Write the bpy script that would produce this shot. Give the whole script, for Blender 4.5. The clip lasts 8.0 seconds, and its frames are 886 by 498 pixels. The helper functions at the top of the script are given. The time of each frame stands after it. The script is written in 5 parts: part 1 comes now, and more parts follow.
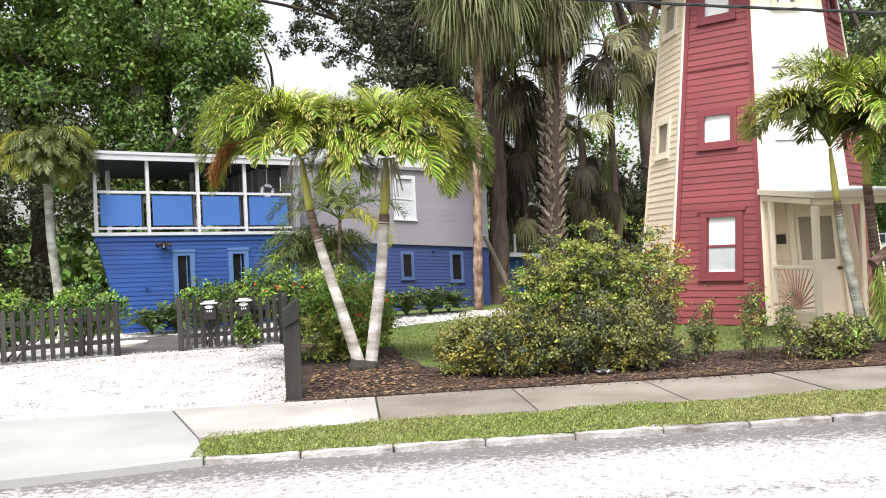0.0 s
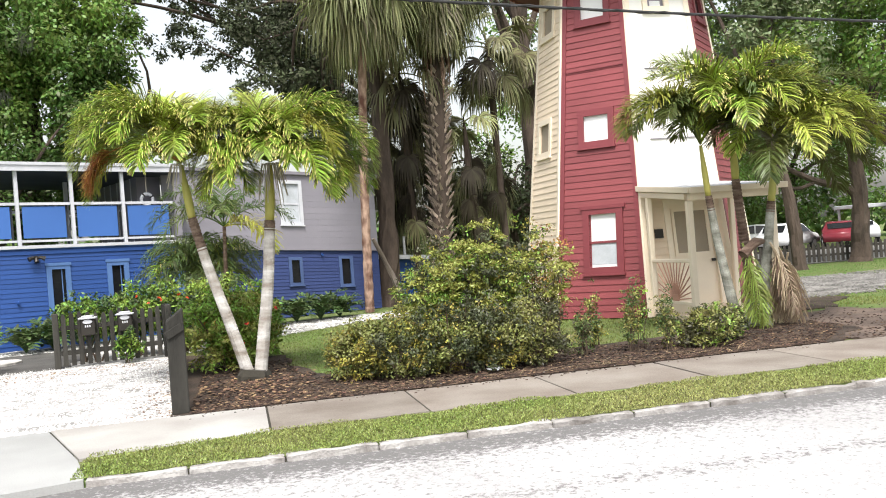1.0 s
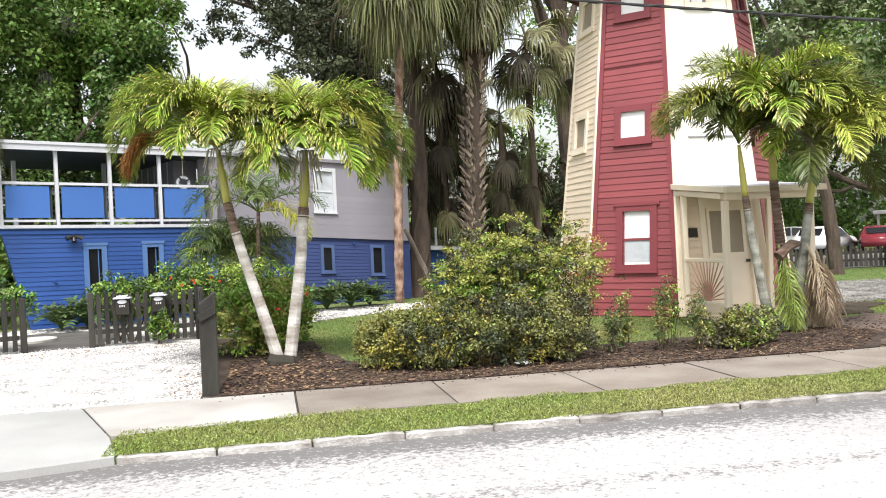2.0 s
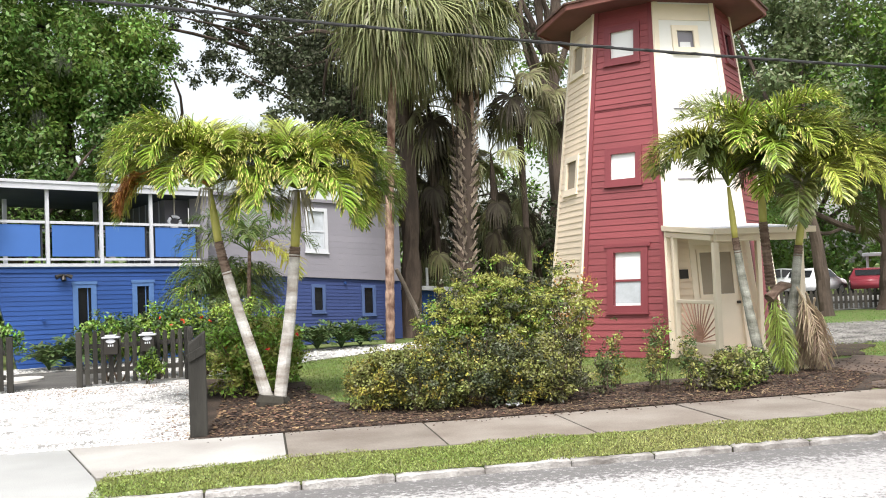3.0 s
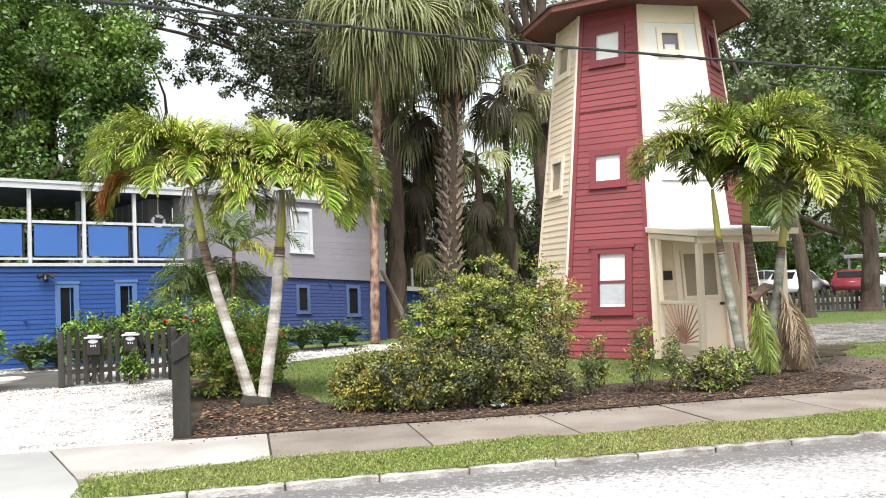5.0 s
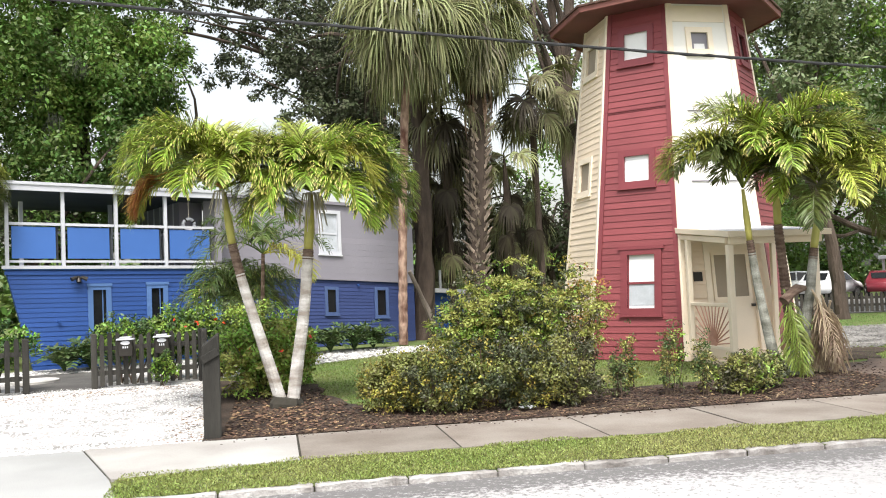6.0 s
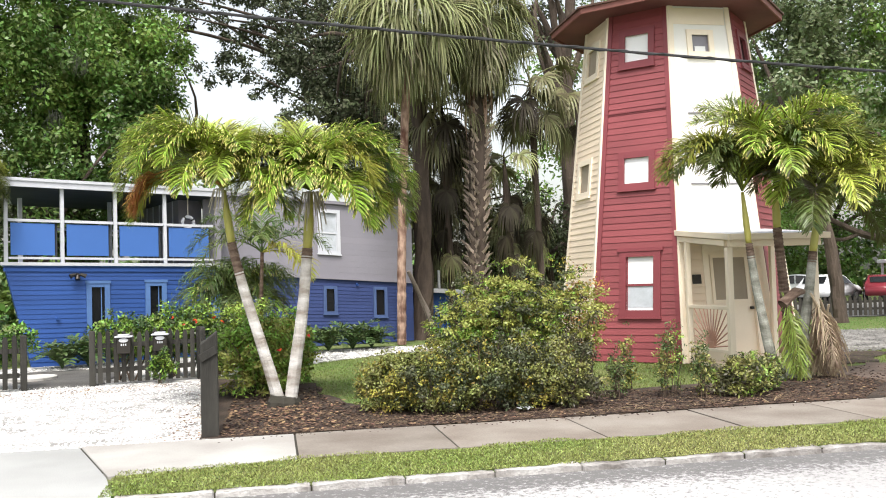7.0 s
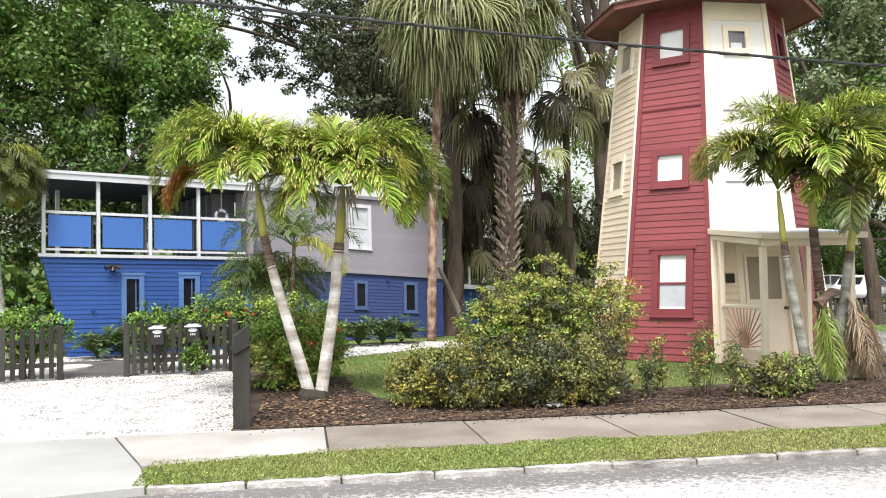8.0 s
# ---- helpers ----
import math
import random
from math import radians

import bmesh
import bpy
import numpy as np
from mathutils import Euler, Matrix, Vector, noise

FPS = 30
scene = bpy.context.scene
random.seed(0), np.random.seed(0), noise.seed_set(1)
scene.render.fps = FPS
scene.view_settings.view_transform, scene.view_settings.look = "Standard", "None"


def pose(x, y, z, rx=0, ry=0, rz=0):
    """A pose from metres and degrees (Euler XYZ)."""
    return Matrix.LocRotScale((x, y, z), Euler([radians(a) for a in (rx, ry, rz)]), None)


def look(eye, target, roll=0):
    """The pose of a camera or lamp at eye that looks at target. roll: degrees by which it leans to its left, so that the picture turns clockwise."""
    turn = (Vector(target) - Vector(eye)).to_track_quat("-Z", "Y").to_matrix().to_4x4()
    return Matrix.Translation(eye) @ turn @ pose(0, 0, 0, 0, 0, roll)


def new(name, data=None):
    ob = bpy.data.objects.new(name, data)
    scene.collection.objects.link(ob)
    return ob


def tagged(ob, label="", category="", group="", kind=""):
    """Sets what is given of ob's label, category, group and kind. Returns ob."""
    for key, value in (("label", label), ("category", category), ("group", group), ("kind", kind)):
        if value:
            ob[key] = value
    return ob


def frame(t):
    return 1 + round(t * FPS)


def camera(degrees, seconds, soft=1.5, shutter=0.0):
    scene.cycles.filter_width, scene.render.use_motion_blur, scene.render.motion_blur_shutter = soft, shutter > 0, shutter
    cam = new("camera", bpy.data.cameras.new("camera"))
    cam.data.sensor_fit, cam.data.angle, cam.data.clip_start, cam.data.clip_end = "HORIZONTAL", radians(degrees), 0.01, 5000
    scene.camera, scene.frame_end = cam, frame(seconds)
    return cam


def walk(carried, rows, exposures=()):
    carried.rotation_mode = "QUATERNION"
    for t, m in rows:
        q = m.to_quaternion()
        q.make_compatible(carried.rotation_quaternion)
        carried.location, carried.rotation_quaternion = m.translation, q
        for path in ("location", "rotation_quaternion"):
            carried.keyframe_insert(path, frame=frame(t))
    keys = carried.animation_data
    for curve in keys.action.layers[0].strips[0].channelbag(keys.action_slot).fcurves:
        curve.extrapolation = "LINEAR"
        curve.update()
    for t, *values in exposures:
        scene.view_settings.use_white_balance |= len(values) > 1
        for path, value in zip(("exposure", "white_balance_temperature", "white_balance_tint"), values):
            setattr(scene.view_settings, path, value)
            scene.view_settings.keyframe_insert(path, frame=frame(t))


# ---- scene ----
from math import cos, sin, pi, sqrt

# ---------------- camera ----------------
EYE_HEIGHT = 1.62
TURNS = [  # seconds, sway to the side, pitch, roll, yaw
    (0.0, -0.016, -0.061, 2.508, -6.085), (0.2, -0.010, -1.793, 2.147, -5.209), (0.5, -0.004, -2.284, 1.585, -9.689), (0.8, 0.006, -0.071, 3.239, -11.972),
    (1.0, 0.012, -0.312, 4.306, -13.261), (1.2, 0.010, -0.569, 4.25, -13.968), (1.5, 0.006, -1.416, 4.902, -13.070), (1.7, 0.004, -1.026, 2.655, -11.495),
    (2.8, 0.0, 1.011, 2.675, -10.903), (3.0, 0.0, 1.884, 2.246, -11.787), (3.2, 0.0, 2.087, 2.185, -11.837), (3.5, 0.0, 2.486, 1.838, -11.181),
    (4.0, 0.0, 2.445, 1.922, -11.657), (4.2, 0.0, 2.577, 1.979, -11.820), (4.5, 0.0, 1.535, 2.054, -11.812), (4.7, 0.0, 1.836, 2.154, -12.864),
    (5.8, 0.0, 1.959, 2.002, -11.491), (6.0, 0.0, 2.071, 2.194, -10.937), (6.2, 0.0, 1.717, 1.906, -11.056), (6.5, 0.003, 1.720, 2.216, -11.910),
    (7.0, 0.0, 2.084, 1.690, -11.011), (7.2, -0.003, 1.742, 2.237, -11.114), (7.5, -0.006, 1.296, 2.109, -11.046), (7.8, -0.010, 1.262, 1.749, -9.910),
    (8.0, -0.014, 1.859, 1.001, -9.063)]
cam = camera(53.66, 8.0, soft=1.03)
walk(cam, [(t, pose(x, 0.0, EYE_HEIGHT, 90 + p, r, y)) for t, x, p, r, y in TURNS], exposures=[(0.0, 0.90), (8.0, 0.90)])

# ---------------- sky and sun ----------------
SUN_EL, SUN_AZ = radians(60), radians(192)      # azimuth clockwise from +y
world = bpy.data.worlds.new("sky")
scene.world = world
world.use_nodes = True
wn = world.node_tree.nodes
sky = wn.new("ShaderNodeTexSky")
sky.sky_type = "NISHITA"
sky.sun_disc = False
sky.sun_elevation, sky.sun_rotation = SUN_EL, SUN_AZ
sky.dust_density, sky.air_density = 4.0, 1.5
pale = wn.new("ShaderNodeHueSaturation")
pale.inputs["Saturation"].default_value = 0.32
world.node_tree.links.new(sky.outputs[0], pale.inputs["Color"])
world.node_tree.links.new(pale.outputs[0], wn["Background"].inputs["Color"])
wn["Background"].inputs["Strength"].default_value = 0.15
sun = new("sun", bpy.data.lights.new("sun", "SUN"))
sun.data.energy, sun.data.angle, sun.data.color = 2.2, radians(18), (1.0, 0.96, 0.90)
sun.matrix_basis = look((sin(SUN_AZ) * 30, cos(SUN_AZ) * 30, math.tan(SUN_EL) * 30), (0, 0, 0))


# ---------------- materials ----------------
def mat(name, colour, rough=0.6, var=0.18, scale=6.0, bump=0.15, fine=60.0, metal=0.0, rand=0.0, island=0.0, second=None, spec=0.4, trans=0.0, stretch=(1, 1, 1)):
    """A surface with two scales of variation, a fine relief, and optional change from piece to piece."""
    m = bpy.data.materials.new(name)
    m.use_nodes = True
    n, l = m.node_tree.nodes, m.node_tree.links
    b = n["Principled BSDF"]
    b.inputs["Roughness"].default_value = rough
    b.inputs["Metallic"].default_value = metal
    b.inputs["Specular IOR Level"].default_value = spec
    tc = n.new("ShaderNodeTexCoord")
    mp = n.new("ShaderNodeMapping")
    mp.inputs["Scale"].default_value = stretch
    l.new(tc.outputs["Object"], mp.inputs["Vector"])
    big, small = n.new("ShaderNodeTexNoise"), n.new("ShaderNodeTexNoise")
    big.inputs["Scale"].default_value, small.inputs["Scale"].default_value = scale * 0.25, fine
    big.inputs["Detail"].default_value, small.inputs["Detail"].default_value = 5, 3
    for t in (big, small):
        l.new(mp.outputs[0], t.inputs["Vector"])
    mix = n.new("ShaderNodeMix")
    mix.data_type = "RGBA"
    c2 = second or tuple(c * (1 - 2.2 * var) for c in colour)
    mix.inputs["A"].default_value, mix.inputs["B"].default_value = (*colour, 1), (*c2, 1)
    ramp = n.new("ShaderNodeMapRange")
    ramp.inputs["From Min"].default_value, ramp.inputs["From Max"].default_value = 0.35, 0.68
    l.new(big.outputs["Fac"], ramp.inputs["Value"])
    l.new(ramp.outputs[0], mix.inputs["Factor"])
    hsv = n.new("ShaderNodeHueSaturation")
    l.new(mix.outputs["Result"], hsv.inputs["Color"])
    val = n.new("ShaderNodeMath")
    val.operation = "MULTIPLY_ADD"
    val.inputs[1].default_value, val.inputs[2].default_value = var * 1.6, 1 - var * 0.8
    l.new(small.outputs["Fac"], val.inputs[0])
    out = val.outputs[0]
    for k, src in ((rand, ("ShaderNodeObjectInfo", "Random")), (island, ("ShaderNodeNewGeometry", "Random Per Island"))):
        if k:
            node = n.new(src[0])
            f = n.new("ShaderNodeMath")
            f.operation = "MULTIPLY_ADD"
            f.inputs[1].default_value, f.inputs[2].default_value = 2 * k, 1 - k
            l.new(node.outputs[src[1]], f.inputs[0])
            g = n.new("ShaderNodeMath")
            g.operation = "MULTIPLY"
            l.new(out, g.inputs[0])
            l.new(f.outputs[0], g.inputs[1])
            out = g.outputs[0]
            if src[1] != "Random":
                h = n.new("ShaderNodeMath")
                h.operation = "MULTIPLY_ADD"
                h.inputs[1].default_value, h.inputs[2].default_value = 0.06 * min(1, k * 3), 0.5 - 0.03 * min(1, k * 3)
                l.new(node.outputs[src[1]], h.inputs[0])
                l.new(h.outputs[0], hsv.inputs["Hue"])
    l.new(out, hsv.inputs["Value"])
    l.new(hsv.outputs[0], b.inputs["Base Color"])
    if bump:
        bp = n.new("ShaderNodeBump")
        bp.inputs["Strength"].default_value, bp.inputs["Distance"].default_value = bump, 0.02
        l.new(small.outputs["Fac"], bp.inputs["Height"])
        l.new(bp.outputs[0], b.inputs["Normal"])
    if trans:
        tr = n.new("ShaderNodeBsdfTranslucent")
        l.new(hsv.outputs[0], tr.inputs["Color"])
        mx = n.new("ShaderNodeMixShader")
        mx.inputs[0].default_value = trans
        l.new(b.outputs[0], mx.inputs[1])
        l.new(tr.outputs[0], mx.inputs[2])
        l.new(mx.outputs[0], n["Material Output"].inputs["Surface"])
    return m


def leafy(name, colour, second=None, island=0.35, rough=0.45, trans=0.2):
    return mat(name, colour, rough, 0.12, 1.2, 0, 8.0, island=island, second=second, trans=trans)


def street(name):
    """Bleached asphalt: pale worn aggregate, dark pits, a darker rubbed line and a dirty gutter along the kerb."""
    m = mat(name, (0.36, 0.352, 0.35), 0.85, 0.18, 2.0, 0.5, 38, second=(0.46, 0.45, 0.445))
    n, l = m.node_tree.nodes, m.node_tree.links
    hsv = n["Hue/Saturation/Value"]
    tc = n.new("ShaderNodeTexCoord")
    sep = n.new("ShaderNodeSeparateXYZ")
    l.new(tc.outputs["Object"], sep.inputs[0])
    pits = n.new("ShaderNodeTexNoise")
    pits.inputs["Scale"].default_value, pits.inputs["Detail"].default_value = 21, 6
    pits.inputs["Roughness"].default_value = 0.75
    l.new(tc.outputs["Object"], pits.inputs["Vector"])

    def node(op, a, b=0.0, c=None):
        x = n.new("ShaderNodeMath")
        x.operation = op
        for i, v in enumerate((a, b) if c is None else (a, b, c)):
            if isinstance(v, float):
                x.inputs[i].default_value = v
            else:
                l.new(v, x.inputs[i])
        return x.outputs[0]
    def band(at, width):
        d = node("DIVIDE", node("SUBTRACT", sep.outputs["Y"], at), width)
        return node("POWER", 2.718, node("MULTIPLY", node("MULTIPLY", d, d), -1.0))
    wear = node("ADD", node("ADD", node("MULTIPLY", band(5.55, 0.16), 0.09), node("MULTIPLY", band(7.15, 0.40), 0.235)), node("MULTIPLY", band(6.4, 0.5), 0.035))
    soft = n.new("ShaderNodeMapRange")
    soft.inputs["From Min"].default_value, soft.inputs["From Max"].default_value = 0.56, 0.69
    l.new(node("ADD", pits.outputs["Fac"], wear), soft.inputs["Value"])
    dark = n.new("ShaderNodeMix")
    dark.data_type = "RGBA"
    l.new(soft.outputs[0], dark.inputs["Factor"])
    l.new(hsv.outputs[0], dark.inputs["A"])
    dark.inputs["B"].default_value = (0.135, 0.13, 0.128, 1)
    l.new(dark.outputs["Result"], n["Principled BSDF"].inputs["Base Color"])
    return m


M = {
    "asphalt": street("worn_asphalt"),
    "concrete": mat("concrete", (0.25, 0.222, 0.192), 0.85, 0.26, 5.0, 0.4, 45, rand=0.14, second=(0.16, 0.13, 0.108)),
    "paleconcrete": mat("pale_sidewalk_concrete", (0.40, 0.39, 0.37), 0.85, 0.14, 4.0, 0.3, 55, second=(0.30, 0.282, 0.262)),
    "apron": mat("apron_concrete", (0.36, 0.362, 0.355), 0.85, 0.16, 2.4, 0.3, 70, second=(0.27, 0.272, 0.265)),
    "kerb": mat("kerb_concrete", (0.46, 0.445, 0.43), 0.9, 0.26, 14.0, 0.8, 40, rand=0.12, second=(0.19, 0.172, 0.16)),
    "joint": mat("joint_dirt", (0.05, 0.045, 0.035), 0.95),
    "soil": mat("soil", (0.07, 0.05, 0.037), 0.95, 0.3, 8, 0.7, 50),
    "lawn": mat("lawn_ground", (0.095, 0.15, 0.034), 0.95, 0.3, 4, 0.8, 40, second=(0.14, 0.15, 0.055)),
    "dirt": mat("dirt_path", (0.155, 0.115, 0.093), 0.95, 0.25, 5, 0.6, 40),
    "gravelbed": mat("gravel_bed", (0.50, 0.485, 0.47), 0.95, 0.25, 9, 0.9, 60),
    "pebble": mat("white_pebble", (0.70, 0.69, 0.67), 0.8, 0.1, 20, 0.2, 90, island=0.30),
    "greygravel": mat("grey_gravel", (0.28, 0.27, 0.255), 0.95, 0.3, 8, 0.9, 50),
    "chip": mat("mulch_chip", (0.085, 0.051, 0.037), 0.9, 0.25, 20, 0.3, 80, island=0.85),
    "litter": mat("fallen_leaf", (0.27, 0.165, 0.10), 0.8, 0.2, 10, 0, island=0.5),
    "straw": mat("dry_straw", (0.27, 0.19, 0.12), 0.8, 0.2, 12, 0, island=0.5),
    "grass": leafy("grass_blade", (0.19, 0.245, 0.052), (0.31, 0.285, 0.11), 0.75),
    "lawngrass": leafy("lawn_blade", (0.13, 0.205, 0.04), (0.20, 0.215, 0.06), 0.5),
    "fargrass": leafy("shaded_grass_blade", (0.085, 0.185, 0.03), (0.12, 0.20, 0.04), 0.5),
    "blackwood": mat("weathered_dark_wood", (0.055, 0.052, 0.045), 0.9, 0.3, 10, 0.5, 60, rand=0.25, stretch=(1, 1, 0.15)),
    "blue": mat("blue_paint", (0.020, 0.070, 0.262), 0.55, 0.07, 3, 0.12, 60, rand=0.07),
    # rear wall blue: slate in hue, and darkened for the palms' shade
    "shadedblue": mat("shaded_slate_blue_paint", (0.025, 0.045, 0.15), 0.6, 0.08, 3, 0.12, 60, rand=0.07),
    "bluelight": mat("light_blue_paint", (0.052, 0.145, 0.43), 0.5, 0.05, 2, 0.08, 60),
    # trim blue darkened to go with the shaded rear wall
    "reartrim": mat("darkened_blue_trim_paint", (0.065, 0.105, 0.235), 0.5, 0.06, 5, 0.08, 60),
    "bluetrim": mat("pale_blue_trim_paint", (0.085, 0.17, 0.38), 0.5, 0.06, 5, 0.08, 60),
    "grey": mat("pale_grey_paint", (0.236, 0.224, 0.258), 0.6, 0.06, 3, 0.12, 60, rand=0.04),
    "white": mat("white_paint", (0.55, 0.56, 0.60), 0.5, 0.07, 6, 0.1, 60),
    "red": mat("brick_red_paint", (0.245, 0.055, 0.062), 0.55, 0.09, 3, 0.14, 60, rand=0.08),
    "redtrim": mat("red_trim_paint", (0.21, 0.043, 0.052), 0.5, 0.07, 5, 0.1, 60),
    "cream": mat("cream_paint", (0.80, 0.66, 0.51), 0.55, 0.05, 3, 0.12, 60, rand=0.03),
    "creamtrim": mat("cream_trim_paint", (0.86, 0.75, 0.60), 0.5, 0.05, 5, 0.1, 60),
    # upper front wall of the tower: cream lifted to near white for strong light
    "litcream": mat("sunlit_cream_paint", (0.82, 0.80, 0.76), 0.5, 0.03, 3, 0.1, 60, rand=0.02),
    "brownroof": mat("brown_shingle", (0.13, 0.07, 0.055), 0.85, 0.25, 12, 0.5, 40),
    "soffit": mat("red_brown_soffit", (0.16, 0.055, 0.05), 0.7, 0.15, 6, 0.2, 40),
    "fascia": mat("red_brown_fascia", (0.24, 0.09, 0.075), 0.6, 0.15, 6, 0.2, 40),
    "dark": mat("dark_interior", (0.018, 0.018, 0.02), 0.7, 0.2, 5, 0),
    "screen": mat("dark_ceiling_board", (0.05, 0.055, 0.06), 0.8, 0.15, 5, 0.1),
    # near-white pane colour of the tower windows
    "blind": mat("white_pane", (0.86, 0.86, 0.87), 0.7, 0.04, 4, 0.05),
    "glass": mat("window_glass", (0.02, 0.022, 0.025), 0.12, 0.02, 2, 0, spec=0.8),
    "darkpane": mat("black_window_pane", (0.010, 0.011, 0.013), 0.22, 0.05, 3, 0, spec=0.3),
    "sheer": mat("grey_sheer_curtain", (0.50, 0.53, 0.57), 0.6, 0.12, 14, 0.1, 30),
    "curtain": mat("beige_curtain", (0.36, 0.30, 0.23), 0.8, 0.1, 5, 0.1),
    "metal": mat("dark_metal", (0.05, 0.045, 0.04), 0.45, 0.1, 8, 0.05, metal=0.6),
    "rust": mat("rust_red_metal", (0.62, 0.34, 0.25), 0.7, 0.2, 9, 0.15, 50),
    "cable": mat("black_cable", (0.03, 0.03, 0.032), 0.6, 0.1, 9, 0.1),
    "rope": mat("rope", (0.55, 0.5, 0.42), 0.8, 0.1, 9, 0.1),
    "palebark": mat("pale_grey_palm_bark", (0.66, 0.64, 0.615), 0.85, 0.26, 9, 0.6, 40, second=(0.27, 0.225, 0.185), stretch=(1, 1, 3)),
    "mossbark": mat("mossy_grey_palm_bark", (0.40, 0.40, 0.355), 0.9, 0.35, 14, 0.6, 40, second=(0.15, 0.15, 0.12), stretch=(1, 1, 2)),
    "ringbark": mat("brown_ringed_palm_bark", (0.085, 0.05, 0.036), 0.85, 0.25, 12, 0.5, 40, second=(0.20, 0.145, 0.11), stretch=(1, 1, 5)),
    "shaft": mat("yellow_green_crownshaft", (0.50, 0.42, 0.11), 0.4, 0.12, 5, 0.05, 30, second=(0.26, 0.32, 0.08), stretch=(1, 1, 0.3)),
    "redbark": mat("red_brown_palm_bark", (0.42, 0.29, 0.22), 0.9, 0.4, 26, 1.0, 22, second=(0.10, 0.045, 0.03), stretch=(1, 1, 0.45)),
    "boot": mat("old_leaf_base", (0.44, 0.35, 0.285), 0.9, 0.3, 9, 0.6, 40, rand=0.45),
    "greybark": mat("grey_brown_bark", (0.22, 0.185, 0.16), 0.95, 0.35, 9, 0.8, 30, second=(0.10, 0.08, 0.065), stretch=(1, 1, 0.5)),
    "bark": mat("oak_bark", (0.05, 0.037, 0.029), 0.95, 0.38, 16, 1.0, 25, second=(0.098, 0.072, 0.057), stretch=(1, 1, 0.3)),
    "oak": leafy("oak_leaf", (0.14, 0.225, 0.045), (0.07, 0.12, 0.03), 0.45, trans=0.25),
    "oakbright": leafy("bright_tree_leaf", (0.19, 0.29, 0.055), (0.075, 0.14, 0.03), 0.45, trans=0.3),
    # oak leaf darkened to stand for shaded crowns and silhouettes against the sky
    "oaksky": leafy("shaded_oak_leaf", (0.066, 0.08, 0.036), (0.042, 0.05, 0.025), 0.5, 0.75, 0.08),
    "greywood": mat("grey_brown_wood", (0.085, 0.075, 0.066), 0.9, 0.3, 10, 0.5, 60, rand=0.2, stretch=(1, 1, 0.15)),
    "oakdull": leafy("dull_oak_leaf", (0.19, 0.235, 0.11), (0.12, 0.155, 0.068), 0.35, trans=0.25),
    "frond": leafy("palm_leaflet", (0.16, 0.275, 0.03), (0.34, 0.37, 0.065), 0.9, 0.32, 0.25),
    "frondtip": leafy("dry_glint_leaflet_tip", (0.66, 0.56, 0.20), (0.44, 0.44, 0.10), 0.5, 0.4, 0.25),
    "frondpale": leafy("pale_green_leaflet", (0.25, 0.31, 0.07), (0.16, 0.22, 0.05), 0.6, 0.35, 0.3),
    "frondyellow": leafy("yellowing_palm_leaflet", (0.40, 0.36, 0.06), (0.24, 0.28, 0.05), 0.35, 0.4, 0.35),
    "frondold": leafy("orange_dead_leaflet", (0.58, 0.29, 0.10), (0.40, 0.18, 0.06), 0.35, 0.7, 0.25),
    "frondbrown": leafy("dry_brown_leaflet", (0.46, 0.36, 0.26), (0.28, 0.19, 0.125), 0.35, 0.8, 0.2),
    # palm leaflet green darkened to stand for fronds in shade
    "frondshade": leafy("shaded_palm_leaflet", (0.075, 0.125, 0.03), (0.14, 0.155, 0.045), 0.4, 0.4, 0.3),
    "fan": leafy("fan_palm_leaf", (0.30, 0.31, 0.135), (0.21, 0.215, 0.10), 0.55, 0.45, 0.3),
    # fan leaf green toned down, the shade behind the tall palms in its colour
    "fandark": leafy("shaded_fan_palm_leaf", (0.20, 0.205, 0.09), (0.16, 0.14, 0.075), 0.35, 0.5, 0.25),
    "fandead": leafy("dry_fan_palm_leaf", (0.06, 0.05, 0.03), (0.04, 0.031, 0.02), 0.35, 0.7, 0.2),
    "hibiscus": leafy("hedge_leaf", (0.15, 0.27, 0.04), (0.255, 0.335, 0.06), 0.65, trans=0.22),
    "croton": leafy("shrub_leaf", (0.155, 0.175, 0.05), (0.24, 0.225, 0.068), 0.7, trans=0.2),
    "crotondark": leafy("dark_shrub_leaf", (0.05, 0.068, 0.03), (0.09, 0.085, 0.04), 0.6, trans=0.15),
    "yellowleaf": leafy("yellow_shrub_leaf", (0.38, 0.31, 0.06), (0.26, 0.25, 0.06), 0.4, trans=0.3),
    "bush": leafy("yellow_green_bush_leaf", (0.25, 0.28, 0.055), (0.33, 0.325, 0.085), 0.5, trans=0.22),
    "darkplant": leafy("dark_plant_leaf", (0.05, 0.10, 0.03), (0.09, 0.13, 0.04), 0.5),
    "flower": mat("red_flower", (0.75, 0.07, 0.02), 0.5, 0.1, 9, 0, island=0.2),
    "twig": mat("twig", (0.12, 0.085, 0.06), 0.9, 0.2, 9, 0.3),
    "carwhite": mat("white_car_paint", (0.75, 0.76, 0.78), 0.2, 0.02, 3, 0),
    "carred": mat("red_car_paint", (0.20, 0.028, 0.04), 0.2, 0.02, 3, 0),
    "tyre": mat("tyre_rubber", (0.02, 0.02, 0.02), 0.8, 0.1, 9, 0.1),
    "alloy": mat("wheel_metal", (0.5, 0.5, 0.52), 0.3, 0.05, 9, 0, metal=0.9),
    "moss": leafy("hanging_moss", (0.085, 0.09, 0.066), (0.06, 0.064, 0.046), 0.3, 0.8, 0.2),
    "paver": mat("dark_paver", (0.10, 0.095, 0.088), 0.9, 0.2, 6, 0.4, 50, rand=0.2),
    "stone": mat("pale_stone", (0.55, 0.53, 0.50), 0.85, 0.15, 6, 0.3, 50),
}
rng = np.random.default_rng(7)


